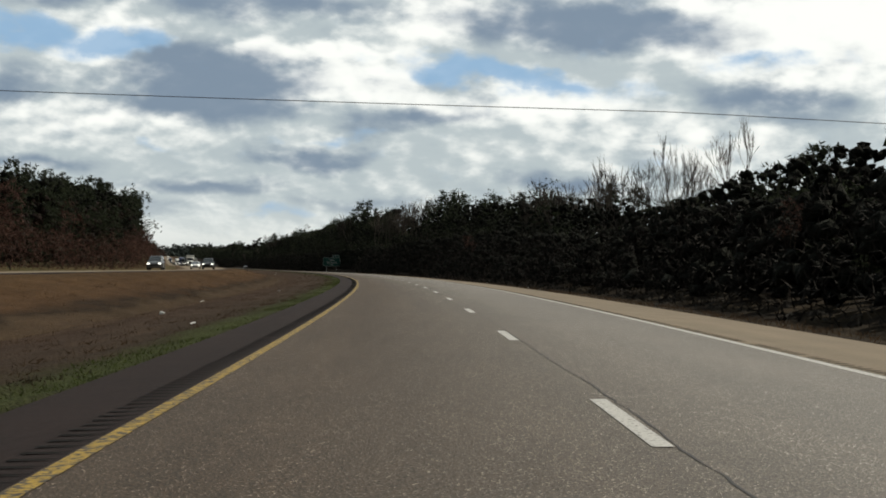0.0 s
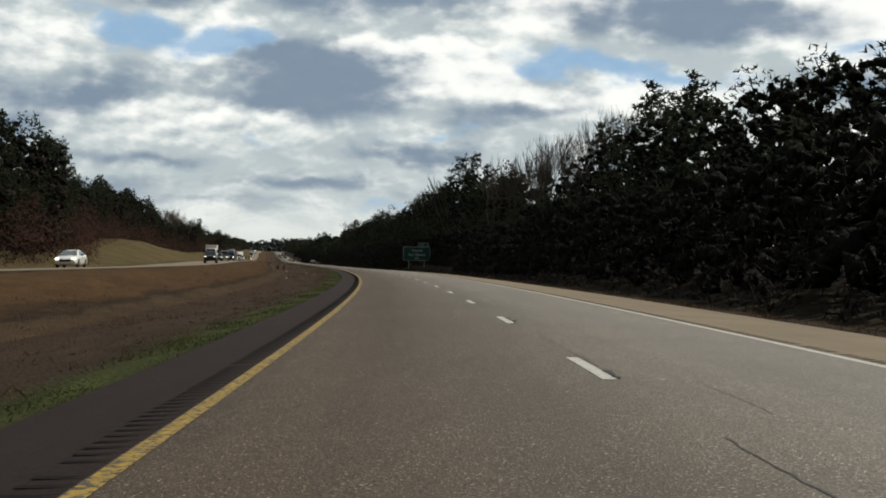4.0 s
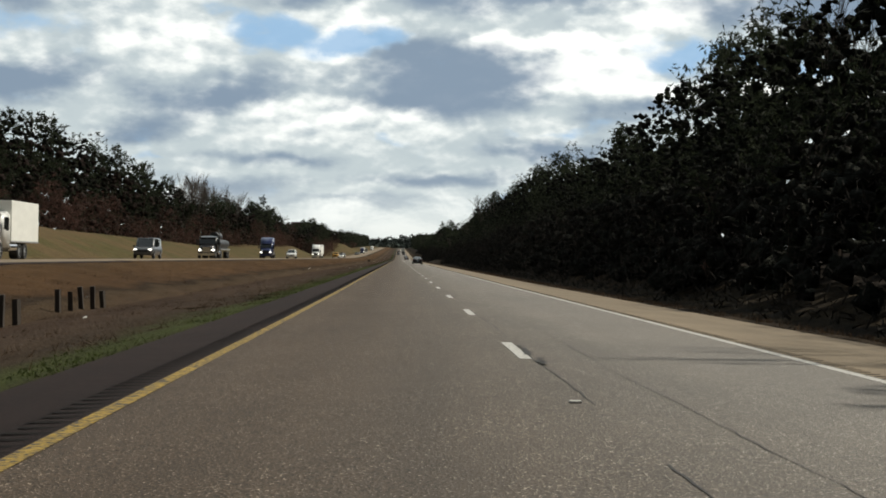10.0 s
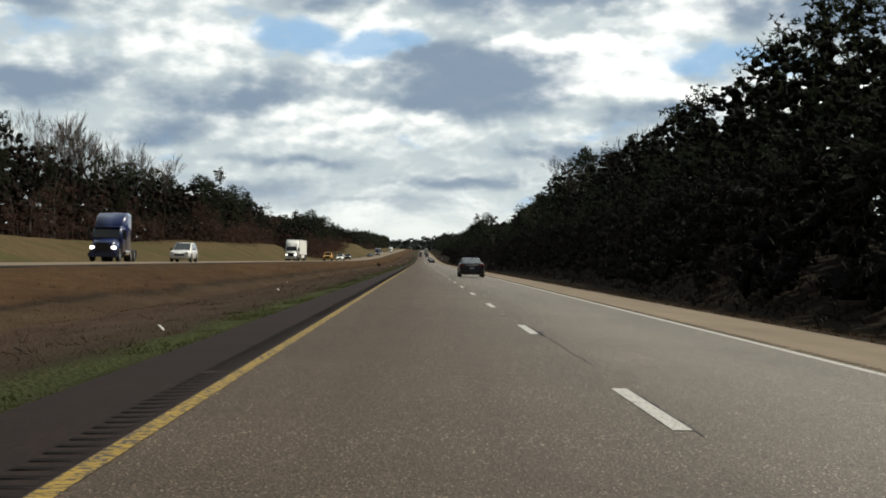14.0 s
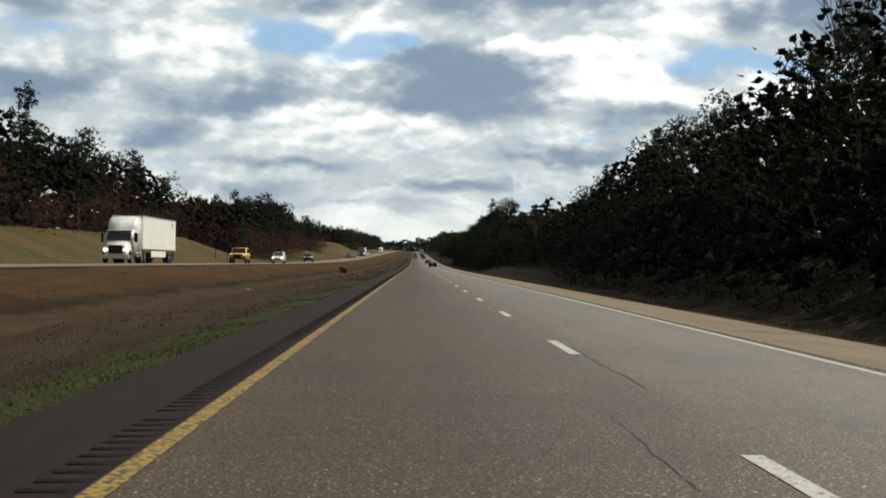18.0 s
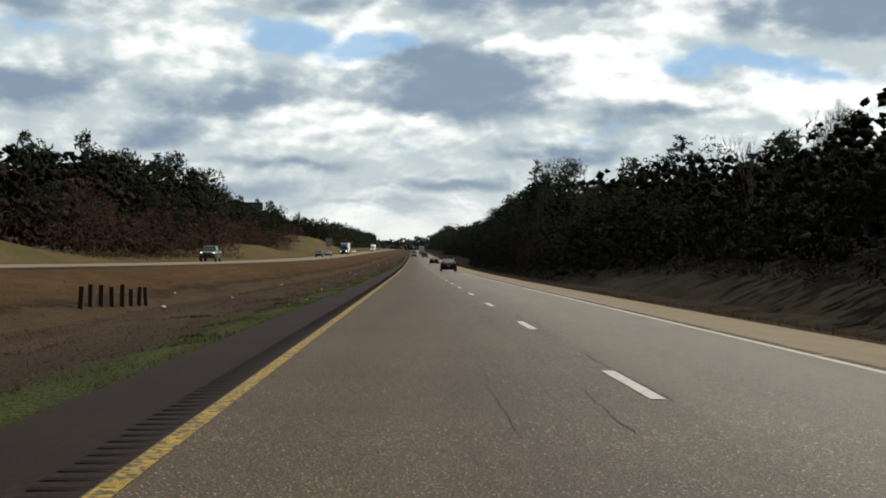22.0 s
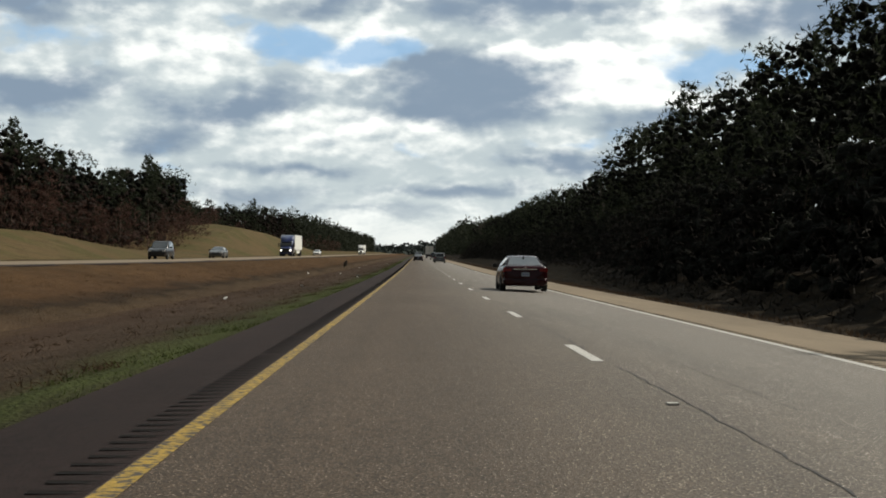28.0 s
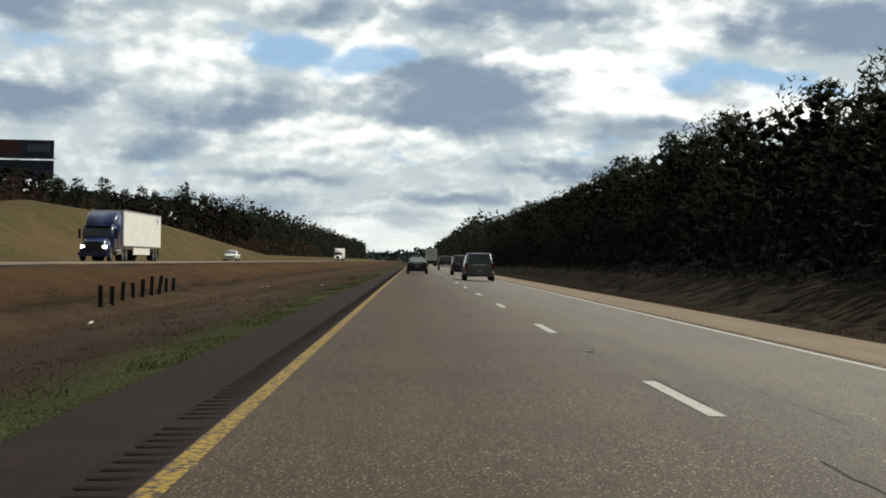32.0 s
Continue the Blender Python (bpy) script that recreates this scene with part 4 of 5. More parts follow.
# shape rows: y from the tail (fractions of the length), half width, sill, shoulder heights; then the cabin's corners
SHAPES = {
    "sedan": dict(L=4.86, W=1.83, H=1.41, wb=2.78, ro=1.02, r=.33,
                  deck=[(0, .84, .36, .88), (.012, .91, .30, .98), (.03, .95, .27, 1.01), (.10, .975, .24, 1.02), (.22, 1, .20, 1.0), (.45, 1, .19, .98), (.66, 1, .19, .97), (.80, .98, .20, .92), (.92, .92, .24, .84), (.98, .80, .30, .72), (1, .62, .38, .62)],
                  cabin=(.10, .275, .53, .745), taper=.69),
    "suv": dict(L=4.75, W=1.88, H=1.74, wb=2.70, ro=.98, r=.37,
                deck=[(0, .84, .48, .98), (.02, .93, .38, 1.08), (.10, .97, .30, 1.12), (.25, 1, .27, 1.12), (.5, 1, .26, 1.10), (.70, 1, .26, 1.08), (.84, .97, .28, 1.02), (.94, .92, .32, .94), (.985, .82, .38, .82), (1, .66, .45, .70)],
                cabin=(.015, .075, .52, .72), taper=.80),
    "pickup": dict(L=5.8, W=2.02, H=1.93, wb=3.65, ro=1.15, r=.40,
                   deck=[(0, .93, .62, 1.22), (.01, .97, .52, 1.30), (.10, .98, .42, 1.32), (.40, 1, .40, 1.30), (.41, 1, .40, 1.28), (.70, 1, .40, 1.24), (.85, .98, .42, 1.22), (.95, .95, .46, 1.18), (.99, .90, .50, 1.10), (1, .84, .54, 1.0)],
                   cabin=(.39, .42, .62, .735), taper=.80),
    "van": dict(L=5.6, W=2.02, H=2.1, wb=3.5, ro=1.1, r=.38,
                deck=[(0, .93, .5, 1.15), (.01, .98, .40, 1.2), (.1, 1, .36, 1.2), (.5, 1, .34, 1.2), (.76, 1, .34, 1.2), (.86, .98, .36, 1.16), (.95, .94, .42, 1.05), (.985, .86, .48, .95), (1, .76, .52, .85)],
                cabin=(.005, .02, .68, .83), taper=.88),
    "boxy": dict(L=4.75, W=2.0, H=1.88, wb=2.85, ro=.85, r=.42,
                 deck=[(0, .93, .62, 1.15), (.01, .97, .52, 1.22), (.1, 1, .46, 1.24), (.5, 1, .46, 1.24), (.72, 1, .46, 1.22), (.9, .98, .5, 1.18), (.98, .95, .56, 1.12), (1, .90, .6, 1.05)],
                 cabin=(.01, .035, .60, .68), taper=.88)}


def car(name, kind, coat, label, category, lit=False, load=None):
    k = SHAPES[kind]
    L, hw, H = k["L"], k["W"] / 2, k["H"]
    th = new(name)
    secs = []
    for u, w, zb, zs in k["deck"]:
        y, x = u * L - k["ro"], w * hw
        secs.append(both([(0, y, zb), (x * .86, y, zb), (x * .97, y, zb + .08), (x, y, zb + (zs - zb) * .45), (x * .985, y, zb + (zs - zb) * .75), (x * .94, y, zs - .03), (x * .84, y, zs), (0, y, zs + .025)]))
    part("body", loft(secs), coat, th)
    # cabin
    yr0, yr1, yf1, yf0 = (c * L - k["ro"] for c in k["cabin"])
    zs = np.interp([c for c in k["cabin"]], [d[0] for d in k["deck"]], [d[3] for d in k["deck"]]) - .03
    xt, xb = hw * k["taper"], hw * .925
    cab = []
    for y, z, x, top in ((yr0, zs[0], xb * .9, 0), (yr1, H - .05, xt * .93, 1), ((yr1 + yf1) / 2, H, xt, 1), (yf1, H - .03, xt * .95, 1), (yf0, zs[3], xb * .92, 0)):
        b = .86
        zb = float(np.interp(y, [yr0, yf0], [zs[0], zs[3]])) - .08
        xl = xb if top else x
        if not top:
            z = zb + .09
        cab.append(both([(0, y, zb), (xl, y, zb), (xl * .99 if top else xl * .98, y, zb + .06), (x, y, z - .07 if top else z - .02), (x * .93, y, z - .015), (x * .6, y, z), (0, y, z + .012)]))
    part("roof", loft(cab), coat, th)
    zr, zf = zs[0] + .02, zs[3] + .02
    # glass: rear, windscreen, two each side
    pane("rear_window", [(-xb * .86, yr0, zr), (xb * .86, yr0, zr), (xt * .88, yr1, H - .07), (-xt * .88, yr1, H - .07)], th, inset=.08, lift=.025)
    pane("windscreen", [(xb * .88, yf0, zf), (-xb * .88, yf0, zf), (-xt * .90, yf1, H - .05), (xt * .90, yf1, H - .05)], th, inset=.07, lift=.025)
    ym = (yr1 + yf1) / 2 - .1
    zm = (zr + zf) / 2
    for sgn in (1, -1):
        quads = [[(sgn * xb * .97, yr0 + .62, zr + .05), (sgn * xb, ym, zm + .02), (sgn * xt * 1.0, ym, H - .09), (sgn * xt * .95, yr1 + .08, H - .11)],
                 [(sgn * xb, ym + .06, zm + .02), (sgn * xb, yf0 - .45, zf + .02), (sgn * xt * .98, yf1 - .05, H - .10), (sgn * xt, ym + .06, H - .09)]]
        for q in quads:
            pane("side_window", q if sgn > 0 else [q[1], q[0], q[3], q[2]], th, inset=.08, lift=.016)
        block("mirror", (sgn * hw * .99, sgn * (hw + .2), yf0 - .62, yf0 - .48, zf + .0, zf + .15), BLACK_TRIM, th, "", .03) if sgn > 0 else block("mirror", (-hw - .2, -hw * .99, yf0 - .62, yf0 - .48, zf, zf + .15), BLACK_TRIM, th, "", .03)
        for yh in (ym - .25, yf0 - 1.35 if kind != "pickup" else ym + .6):
            block("door_handle", tuple(sorted((sgn * hw * .985, sgn * (hw + .02)))) + (yh, yh + .17, zm - .17, zm - .13), CHROME, th, "", .008)
        for yw in (0.0, k["wb"]):
            # wheel arch, a dark ring in the flank
            side = hw * float(np.interp((yw + k["ro"]) / L, [d[0] for d in k["deck"]], [d[1] for d in k["deck"]]))
            bm = bmesh.new()
            R = k["r"] * 1.16
            vs = []
            for i in range(15):
                t = math.pi * i / 14 * 1.16 - .25
                vs.append((yw + R * math.cos(t), k["r"] + R * math.sin(t)))
            a = [bm.verts.new((sgn * (side + .003), y, z)) for y, z in vs]
            b = [bm.verts.new((sgn * (side - .22), y, z)) for y, z in vs]
            for ring in (a, b):
                bm.faces.new(ring)
            for i in range(14):
                bm.faces.new((a[i], b[i], b[i + 1], a[i + 1]))
            bmesh.ops.recalc_face_normals(bm, faces=bm.faces)
            part("wheel_arch", bm, BLACK_TRIM, th, "black wheel arch")
            wheel(th, sgn * (side - .095), yw, k["r"], .225)
    yb, yn = -k["ro"], L - k["ro"]
    z0 = k["deck"][2][3]
    # tail
    for sgn in (1, -1):
        x = sorted((sgn * hw * .56, sgn * hw * .955))
        if kind == "sedan":
            block("tail_light", (x[0], x[1], yb - .002, yb + .40, z0 - .25, z0 - .07), TAIL, th, "red tail light", .04)
        else:
            x = sorted((sgn * hw * .74, sgn * hw * .955))
            block("tail_light", (x[0], x[1], yb - .01, yb + .16, z0 - .40, z0 - .02), TAIL, th, "red tail light", .03)
        x = sorted((sgn * hw * .52, sgn * hw * .86))
        zl = k["deck"][-3][3]
        block("headlight", (x[0], x[1], yn - .28, yn - .02, zl - .24, zl - .08), HEADLAMP if lit else LENS, th, "lit headlight" if lit else "clear headlight", .03)
    zp = z0 - .33 if kind == "sedan" else z0 - .50
    block("trunk_trim" if kind == "sedan" else "tailgate_trim", (-.47, .47, yb - .018, yb + .05, z0 - .155, z0 - .105), CHROME, th, "chrome strip over the plate", .012)
    block("number_plate", (-.155, .155, yb - .03, yb + .03, zp - .075, zp + .08), PLATE, th, "pale plate with blue bars", .006)
    for i in range(3):
        block("plate_bar", (-.11 + i * .085, -.06 + i * .085, yb - .036, yb - .026, zp - .03, zp + .035), PLATE_BAR, th, "", 0)
    rear = k["deck"][1][2]
    low, up = rear - .05, rear + (.22 if kind == "sedan" else .20)
    rows_ = [(u, [(0, yb + u, low), (x * .9, yb + u, low), (x, yb + u, low + .06), (x, yb + u, up - .07), (x * .97, yb + u, up), (0, yb + u, up)]) for u, x in ((-.035, hw * .52), (-.02, hw * .78), (.02, hw * .90), (.12, hw * .955), (.34, hw * .975))]
    part("rear_bumper", loft([both(q) for u, q in rows_]), coat if kind in ("sedan", "suv") else CHROME, th)
    block("rear_valance", (-hw * .55, hw * .55, yb - .03, yb + .2, rear - .07, rear + .01), BLACK_TRIM, th, "", .03)
    block("grille", (-hw * .48, hw * .48, yn - .14, yn + .015, k["deck"][-2][2] + .14, k["deck"][-1][3] + .03), BLACK_TRIM, th, "black grille", .02)
    block("front_bumper", (-hw * .84, hw * .84, yn - .22, yn + .05, k["deck"][-2][2] - .02, k["deck"][-2][2] + .16), coat if kind in ("sedan", "suv", "van") else BLACK_TRIM, th, "", .04)
    if kind == "sedan":
        block("emblem", (-.05, .05, yb - .03, yb + .02, z0 - .085, z0 - .02), CHROME, th, "", .015)
        block("brake_light", (-.04, .04, yr1 - .12, yr1 - .04, H - .055, H - .025), BLACK_TRIM, th, "", .006)
    if load == "roof_bag":
        part("roof_load", box(bmesh.new(), -.5, .5, yr1 - .1, yf1 - .1, H + .01, H + .33, .1), BLACK_TRIM, th, "dark luggage bag on the roof")
    if load == "rack" or kind == "suv":
        for x in (-xt * .82, xt * .82):
            block("roof_rail", (x - .02, x + .02, yr1 + .1, yf1 - .05, H - .02, H + .04), BLACK_TRIM, th, "", .01)
    if kind == "pickup":
        part("bed_liner", box(bmesh.new(), -hw * .78, hw * .78, yb + .12, yr0 - .10, 1.20, 1.345, 0), BLACK_TRIM, th, "dark open load bed")
    return tagged(th, label, category, group="traffic on the road")


def truck_cab(th, coat, sleeper, hood_coat=None, stacks=False):
    """A bonneted tractor, nose at +y, its rear axles at y = 0."""
    y = 4.1
    nose = []
    for u, w, zt in ((0, 1.10, 1.98), (.5, 1.05, 1.90), (1.1, .98, 1.78), (1.5, .92, 1.62), (1.62, .82, 1.45)):
        nose.append(both([(0, y + u, .62), (w * .98, y + u, .62), (w, y + u, .95), (w * .98, y + u, zt - .35), (w * .8, y + u, zt - .08), (0, y + u, zt)]))
    part("hood", loft(nose), hood_coat or coat, th)
    cab = []
    for u, w, zt in ((0, 1.2, 3.0), (.9, 1.2, 2.85), (1.3, 1.16, 2.72)):
        cab.append(both([(0, y - 1.2 + u, .75), (w, y - 1.2 + u, .75), (w, y - 1.2 + u, zt - .3), (w * .86, y - 1.2 + u, zt - .05), (0, y - 1.2 + u, zt)]))
    cab.append(both([(0, y + .42, 1.7), (1.1, y + .42, 1.7), (1.1, y + .42, 1.8), (1.0, y + .40, 1.9), (0, y + .42, 1.95)]))
    part("cab", loft(cab), coat, th)
    if sleeper:
        sl = []
        for u, w, zt in ((0, 1.24, 4.0), (1.2, 1.24, 3.95), (1.9, 1.2, 3.55), (2.5, 1.0, 2.95)):
            sl.append(both([(0, 1.15 + u, .8), (w, 1.15 + u, .8), (w, 1.15 + u, zt - .25), (w * .86, 1.15 + u, zt - .04), (0, 1.15 + u, zt)]))
        part("sleeper", loft(sl), coat, th, "tall sleeper with raked fairing")
    pane("windscreen", [(1.1, y + .44, 1.9), (-1.1, y + .44, 1.9), (-1.02, y + .08, 2.72), (1.02, y + .08, 2.72)], th, inset=.06, lift=.03)
    for sgn in (1, -1):
        q = [(sgn * 1.2, y - .85, 1.85), (sgn * 1.2, y + .1, 1.8), (sgn * 1.19, y - .05, 2.6), (sgn * 1.2, y - .85, 2.62)]
        pane("side_window", q if sgn > 0 else [q[1], q[0], q[3], q[2]], th, inset=.1, lift=.02)
        x = sorted((sgn * 1.32, sgn * 1.52))
        block("mirror", (x[0], x[1], y + .1, y + .2, 1.75, 2.5), BLACK_TRIM, th, "", .03)
        x = sorted((sgn * .62, sgn * 1.0))
        block("headlight", (x[0], x[1], y + 1.35, y + 1.64, .98, 1.25), HEADLAMP, th, "lit headlight", .04)
        x = sorted((sgn * .75, sgn * 1.22))
        bm = bmesh.new()
        bmesh.ops.create_cone(bm, cap_ends=True, segments=18, radius1=.31, radius2=.31, depth=1.6, matrix=Matrix.Translation((sgn * .95, 2.2, .78)) @ Matrix.Rotation(math.pi / 2, 4, "X"))
        part("fuel_tank", bm, CHROME, th, "polished fuel tank")
        wheel(th, sgn * 1.02, y + .65, .52, .3)
        for yy in (.65, -.65):
            wheel(th, sgn * .92, yy, .52, .55)
        if stacks:
            bm = bmesh.new()
            bmesh.ops.create_cone(bm, cap_ends=True, segments=12, radius1=.075, radius2=.075, depth=2.6, matrix=Matrix.Translation((sgn * 1.22, 2.6, 2.6)))
            part("exhaust_stack", bm, CHROME, th, "chrome exhaust stack")
    block("grille", (-.55, .55, y + 1.45, y + 1.68, .80, 1.50), BLACK_TRIM if not stacks else CHROME, th, "", .05)
    block("front_bumper", (-1.15, 1.15, y + 1.35, y + 1.75, .38, .72), coat if not stacks else CHROME, th, "", .06)
    block("chassis", (-.45, .45, -1.3, y + .9, .62, .86), BLACK_TRIM, th, "", .02)
    block("sun_visor", (-1.05, 1.05, y + .05, y + .32, 2.68, 2.78), coat, th, "", .02)


def tractor_trailer(name, coat, label, hood_coat=None):
    th = new(name)
    truck_cab(th, coat, True, hood_coat)
    y1, y0 = 1.0, -15.1
    block("trailer_box", (-1.29, 1.29, y0, y1, 1.25, 4.08), VINYL, th, "white trailer box", .03)
    for zz in (1.22, 4.06):
        for sgn in (1, -1):
            x = sorted((sgn * 1.25, sgn * 1.315))
            block("trailer_rail", (x[0], x[1], y0, y1, zz - .04, zz + .06), STEEL, th, "", .01)
    for sgn in (1, -1):
        x = sorted((sgn * 1.18, sgn * 1.24))
        block("side_skirt", (x[0], x[1], -10.2, -3.2, .55, 1.18), VINYL, th, "white side skirt", .01)
        for yy in (-12.2, -13.5):
            wheel(th, sgn * .95, yy, .51, .55)
        x = sorted((sgn * .5, sgn * .6))
        block("landing_leg", (x[0], x[1], -2.2, -2.05, .35, 1.2), STEEL, th, "", .01)
        block("mud_flap", (*sorted((sgn * .7, sgn * 1.25)), -14.35, -14.32, .3, 1.0), BLACK_TRIM, th, "", 0)
        block("tail_light", (*sorted((sgn * .95, sgn * 1.2)), y0 - .03, y0 + .02, 1.08, 1.18), TAIL, th, "", .01)
    block("side_mark", (-1.30, -1.284, -13.6, -13.1, 3.3, 3.8), PLATE_BAR, th, "small dark mark on the box", 0)
    block("underride_bar", (-1.1, 1.1, y0 - .02, y0 + .08, .5, .62), STEEL, th, "", .01)
    block("door_seam", (-.015, .015, y0 - .01, y0 + .01, 1.3, 4.0), BLACK_TRIM, th, "", 0)
    return tagged(th, label, "truck", group="traffic on the road")


def flatbed_truck(name):
    th = new(name)
    truck_cab(th, BLACK_PAINT, False, stacks=True)
    block("sleeper", (-1.2, 1.2, 1.5, 3.0, .8, 2.95), BLACK_PAINT, th, "", .08)
    block("flatbed", (-1.28, 1.28, -9.0, 1.0, 1.15, 1.35), STEEL, th, "pale steel flatbed deck", .02)
    k = 0
    for yy in (-.2, -2.6, -5.0, -7.4):
        for xx in (-.62, .62):
            bm = bmesh.new()
            bmesh.ops.create_cone(bm, cap_ends=True, segments=18, radius1=.62, radius2=.62, depth=2.2, matrix=Matrix.Translation((xx, yy, 1.97)) @ Matrix.Rotation(math.pi / 2, 4, "X"))
            bmesh.ops.bevel(bm, geom=[e for e in bm.edges if not e.is_boundary and abs(e.verts[0].co.y - e.verts[1].co.y) < .01], offset=.1, segments=2, affect="EDGES")
            part("tank", bm, DRUM, th, "black plastic tank")
        if yy in (-2.6, -5.0):
            bm = bmesh.new()
            bmesh.ops.create_cone(bm, cap_ends=True, segments=18, radius1=.6, radius2=.6, depth=2.2, matrix=Matrix.Translation((0, yy, 3.0)) @ Matrix.Rotation(math.pi / 2, 4, "X"))
            part("tank", bm, DRUM, th, "black plastic tank")
    for sgn in (1, -1):
        for yy in (-6.6, -7.9):
            wheel(th, sgn * .95, yy, .51, .55)
    return tagged(th, "black tractor with flatbed loaded with black tanks", "truck", group="traffic on the road")


def bobtail(name):
    th = new(name)
    truck_cab(th, BLUE_PAINT, True)
    block("mud_flap", (-1.2, 1.2, -1.35, -1.3, .35, .95), BLACK_TRIM, th, "", 0)
    return tagged(th, "dark blue tractor unit without trailer", "truck", group="traffic on the road")


def box_truck(name):
    th = new(name)
    y = 4.1
    truck_cab(th, WHITE_PAINT, False)
    block("cargo_box", (-1.25, 1.25, -3.6, 2.75, 1.1, 3.65), VINYL, th, "white cargo box", .03)
    for sgn in (1, -1):
        block("box_rail", (*sorted((sgn * 1.22, sgn * 1.28)), -3.6, 2.75, 1.05, 1.15), STEEL, th, "", .01)
    return tagged(th, "white box truck with plain cargo body", "truck", group="traffic on the road")


def lane_height(s, X):
    if X > -3:
        return 0.0 if X < LANE else -.15 * (X - LANE) / 3.8
    return float(left_road_height(s)) - .06 * abs(X + 21.1) / 3.8


def park(th, s, X, back=False):
    """Stand a vehicle with its rear axle at s, X; back: it faces the other way."""
    p = place(s, X, lane_height(s, X) + .012)
    grade = math.degrees(math.atan(float(np.interp(s, _s, _g))))
    lean = -math.degrees(math.atan(float(bank(s))))
    th.matrix_basis = pose(*p, -grade if back else grade, -lean if back else lean, (180 if back else 0) - math.degrees(road_angle(s)))
    return th


NEAR, FAR = -19.3, -23.0
# this carriageway
# the first two are added repeats of the maroon sedan, earlier along the road
park(car("dark_sedan", "sedan", BLACK_PAINT, "black repeat of the maroon sedan in the outer lane", "car"), 638, 5.5)
park(car("red_sedan", "sedan", MAROON, "repeat of the maroon sedan further back in the outer lane", "car"), 997.5, 5.55)
park(car("maroon_sedan", "sedan", MAROON, "dark maroon sedan in the outer lane", "car"), 1123.6, 5.77)
park(car("black_sedan", "sedan", BLACK_PAINT, "black sedan far ahead in the inner lane", "car"), 1342, 1.72)
park(car("dark_suv", "suv", GREY_PAINT, "dark grey sport utility vehicle far ahead", "car"), 1402, 1.75)
park(car("silver_suv", "suv", SILVER, "silver sport utility vehicle with black roof rails", "car"), 1306, 5.42)
park(car("grey_suv", "suv", GREY_PAINT, "grey sport utility vehicle behind a silver one", "car"), 1340, 5.6)
park(car("green_car", "boxy", BLACK_PAINT, "black boxy car in the outer lane", "car"), 1402, 5.65)
park(tractor_trailer("trailer_truck", GREY_PAINT, "truck with white box trailer far ahead"), 1553, 5.6)
park(car("dark_pickup", "pickup", BLACK_PAINT, "black pickup far ahead in the inner lane", "pickup"), 1475, 1.8)
# oncoming
park(car("grey_suv", "suv", SILVER, "silver sport utility vehicle coming the other way", "car", True), 177, FAR, True)
park(car("dark_suv", "suv", GREY_PAINT, "dark sport utility vehicle coming the other way", "car", True), 227, NEAR, True)
park(car("white_sedan", "sedan", WHITE_PAINT, "white sedan coming the other way", "car", True), 272, FAR, True)
park(car("black_pickup", "pickup", BLACK_PAINT, "black pickup coming the other way", "pickup", True), 384, NEAR, True)
park(box_truck("box_truck"), 475, FAR, True)
park(car("silver_van", "van", SILVER, "silver passenger van with lit headlights", "van", True), 527, FAR, True)
park(flatbed_truck("flatbed_truck"), 573, FAR, True)
park(bobtail("tractor_unit"), 653, FAR, True)
park(car("white_suv", "suv", WHITE_PAINT, "white sport utility vehicle on the opposite lanes", "car"), 664, NEAR, True)
park(tractor_trailer("semi_truck", WHITE_PAINT, "white tractor with white box trailer"), 809, FAR, True)
park(car("yellow_suv", "boxy", YELLOW_PAINT, "bright yellow boxy off-road vehicle with black nose", "car", True), 856, NEAR, True)
park(car("white_hatchback", "suv", WHITE_PAINT, "white car with a dark bag on its roof", "car", True, "roof_bag"), 903, NEAR, True)
park(car("silver_pickup", "pickup", SILVER, "silver pickup with lit headlights", "pickup", True), 1011, FAR, True)
park(car("dark_suv", "suv", GREY_PAINT, "dark grey sport utility vehicle coming the other way", "car"), 1203, FAR, True)
park(car("silver_sedan", "sedan", SILVER, "silver sedan coming the other way", "car"), 1241, FAR, True)
park(tractor_trailer("blue_semi_truck", BLUE_PAINT, "dark blue tractor with teal flank and white trailer"), 1332, FAR, True)
park(car("white_sedan", "sedan", WHITE_PAINT, "white sedan behind the blue truck", "car"), 1408, FAR, True)
park(tractor_trailer("semi_truck", WHITE_PAINT, "white tractor with box trailer far off"), 1672, FAR, True)

# ---- roadside things ----
SIGN_GREEN = material("green_sign_sheet", (0.010, 0.090, 0.066), .45, noise=((3, .85, 1.1, ONE),))
SIGN_WHITE = material("white_sign_sheet", (0.78, 0.80, 0.77), .45, noise=((8, .9, 1.08, ONE),))
ALU = material("dull_aluminium", (0.42, 0.43, 0.42), .55, .4, noise=((5, .8, 1.15, ONE),))
OLD_WOOD = material("weathered_post_wood", (0.032, 0.024, 0.018), .95, noise=((5, .6, 1.35, (3, 3, .4)),), bump=(25, .7, .02))
BOARD_DARK = material("billboard_navy_print", (0.02, 0.028, 0.06), .5, noise=((.5, .7, 1.4, ONE),))
BOARD_RED = material("billboard_dull_red_print", (0.10, 0.03, 0.035), .5, noise=((.8, .7, 1.3, ONE),))
BOARD_PALE = material("billboard_pale_print", (0.12, 0.13, 0.17), .5, noise=((.7, .8, 1.2, ONE),))
TRASH = material("white_litter", (0.55, 0.55, 0.53), .7, spread=("object", .6, 1.2))
SHRED = material("tyre_shreds", (0.012, 0.012, 0.012), .9, noise=((15, .7, 1.3, ONE),))
MARKER_BLUE = material("blue_green_plate", (0.02, 0.12, 0.16), .5, noise=((8, .9, 1.1, ONE),))
CABLE = material("black_cable", (0.02, 0.02, 0.02), .7, noise=((3, .8, 1.2, ONE),))


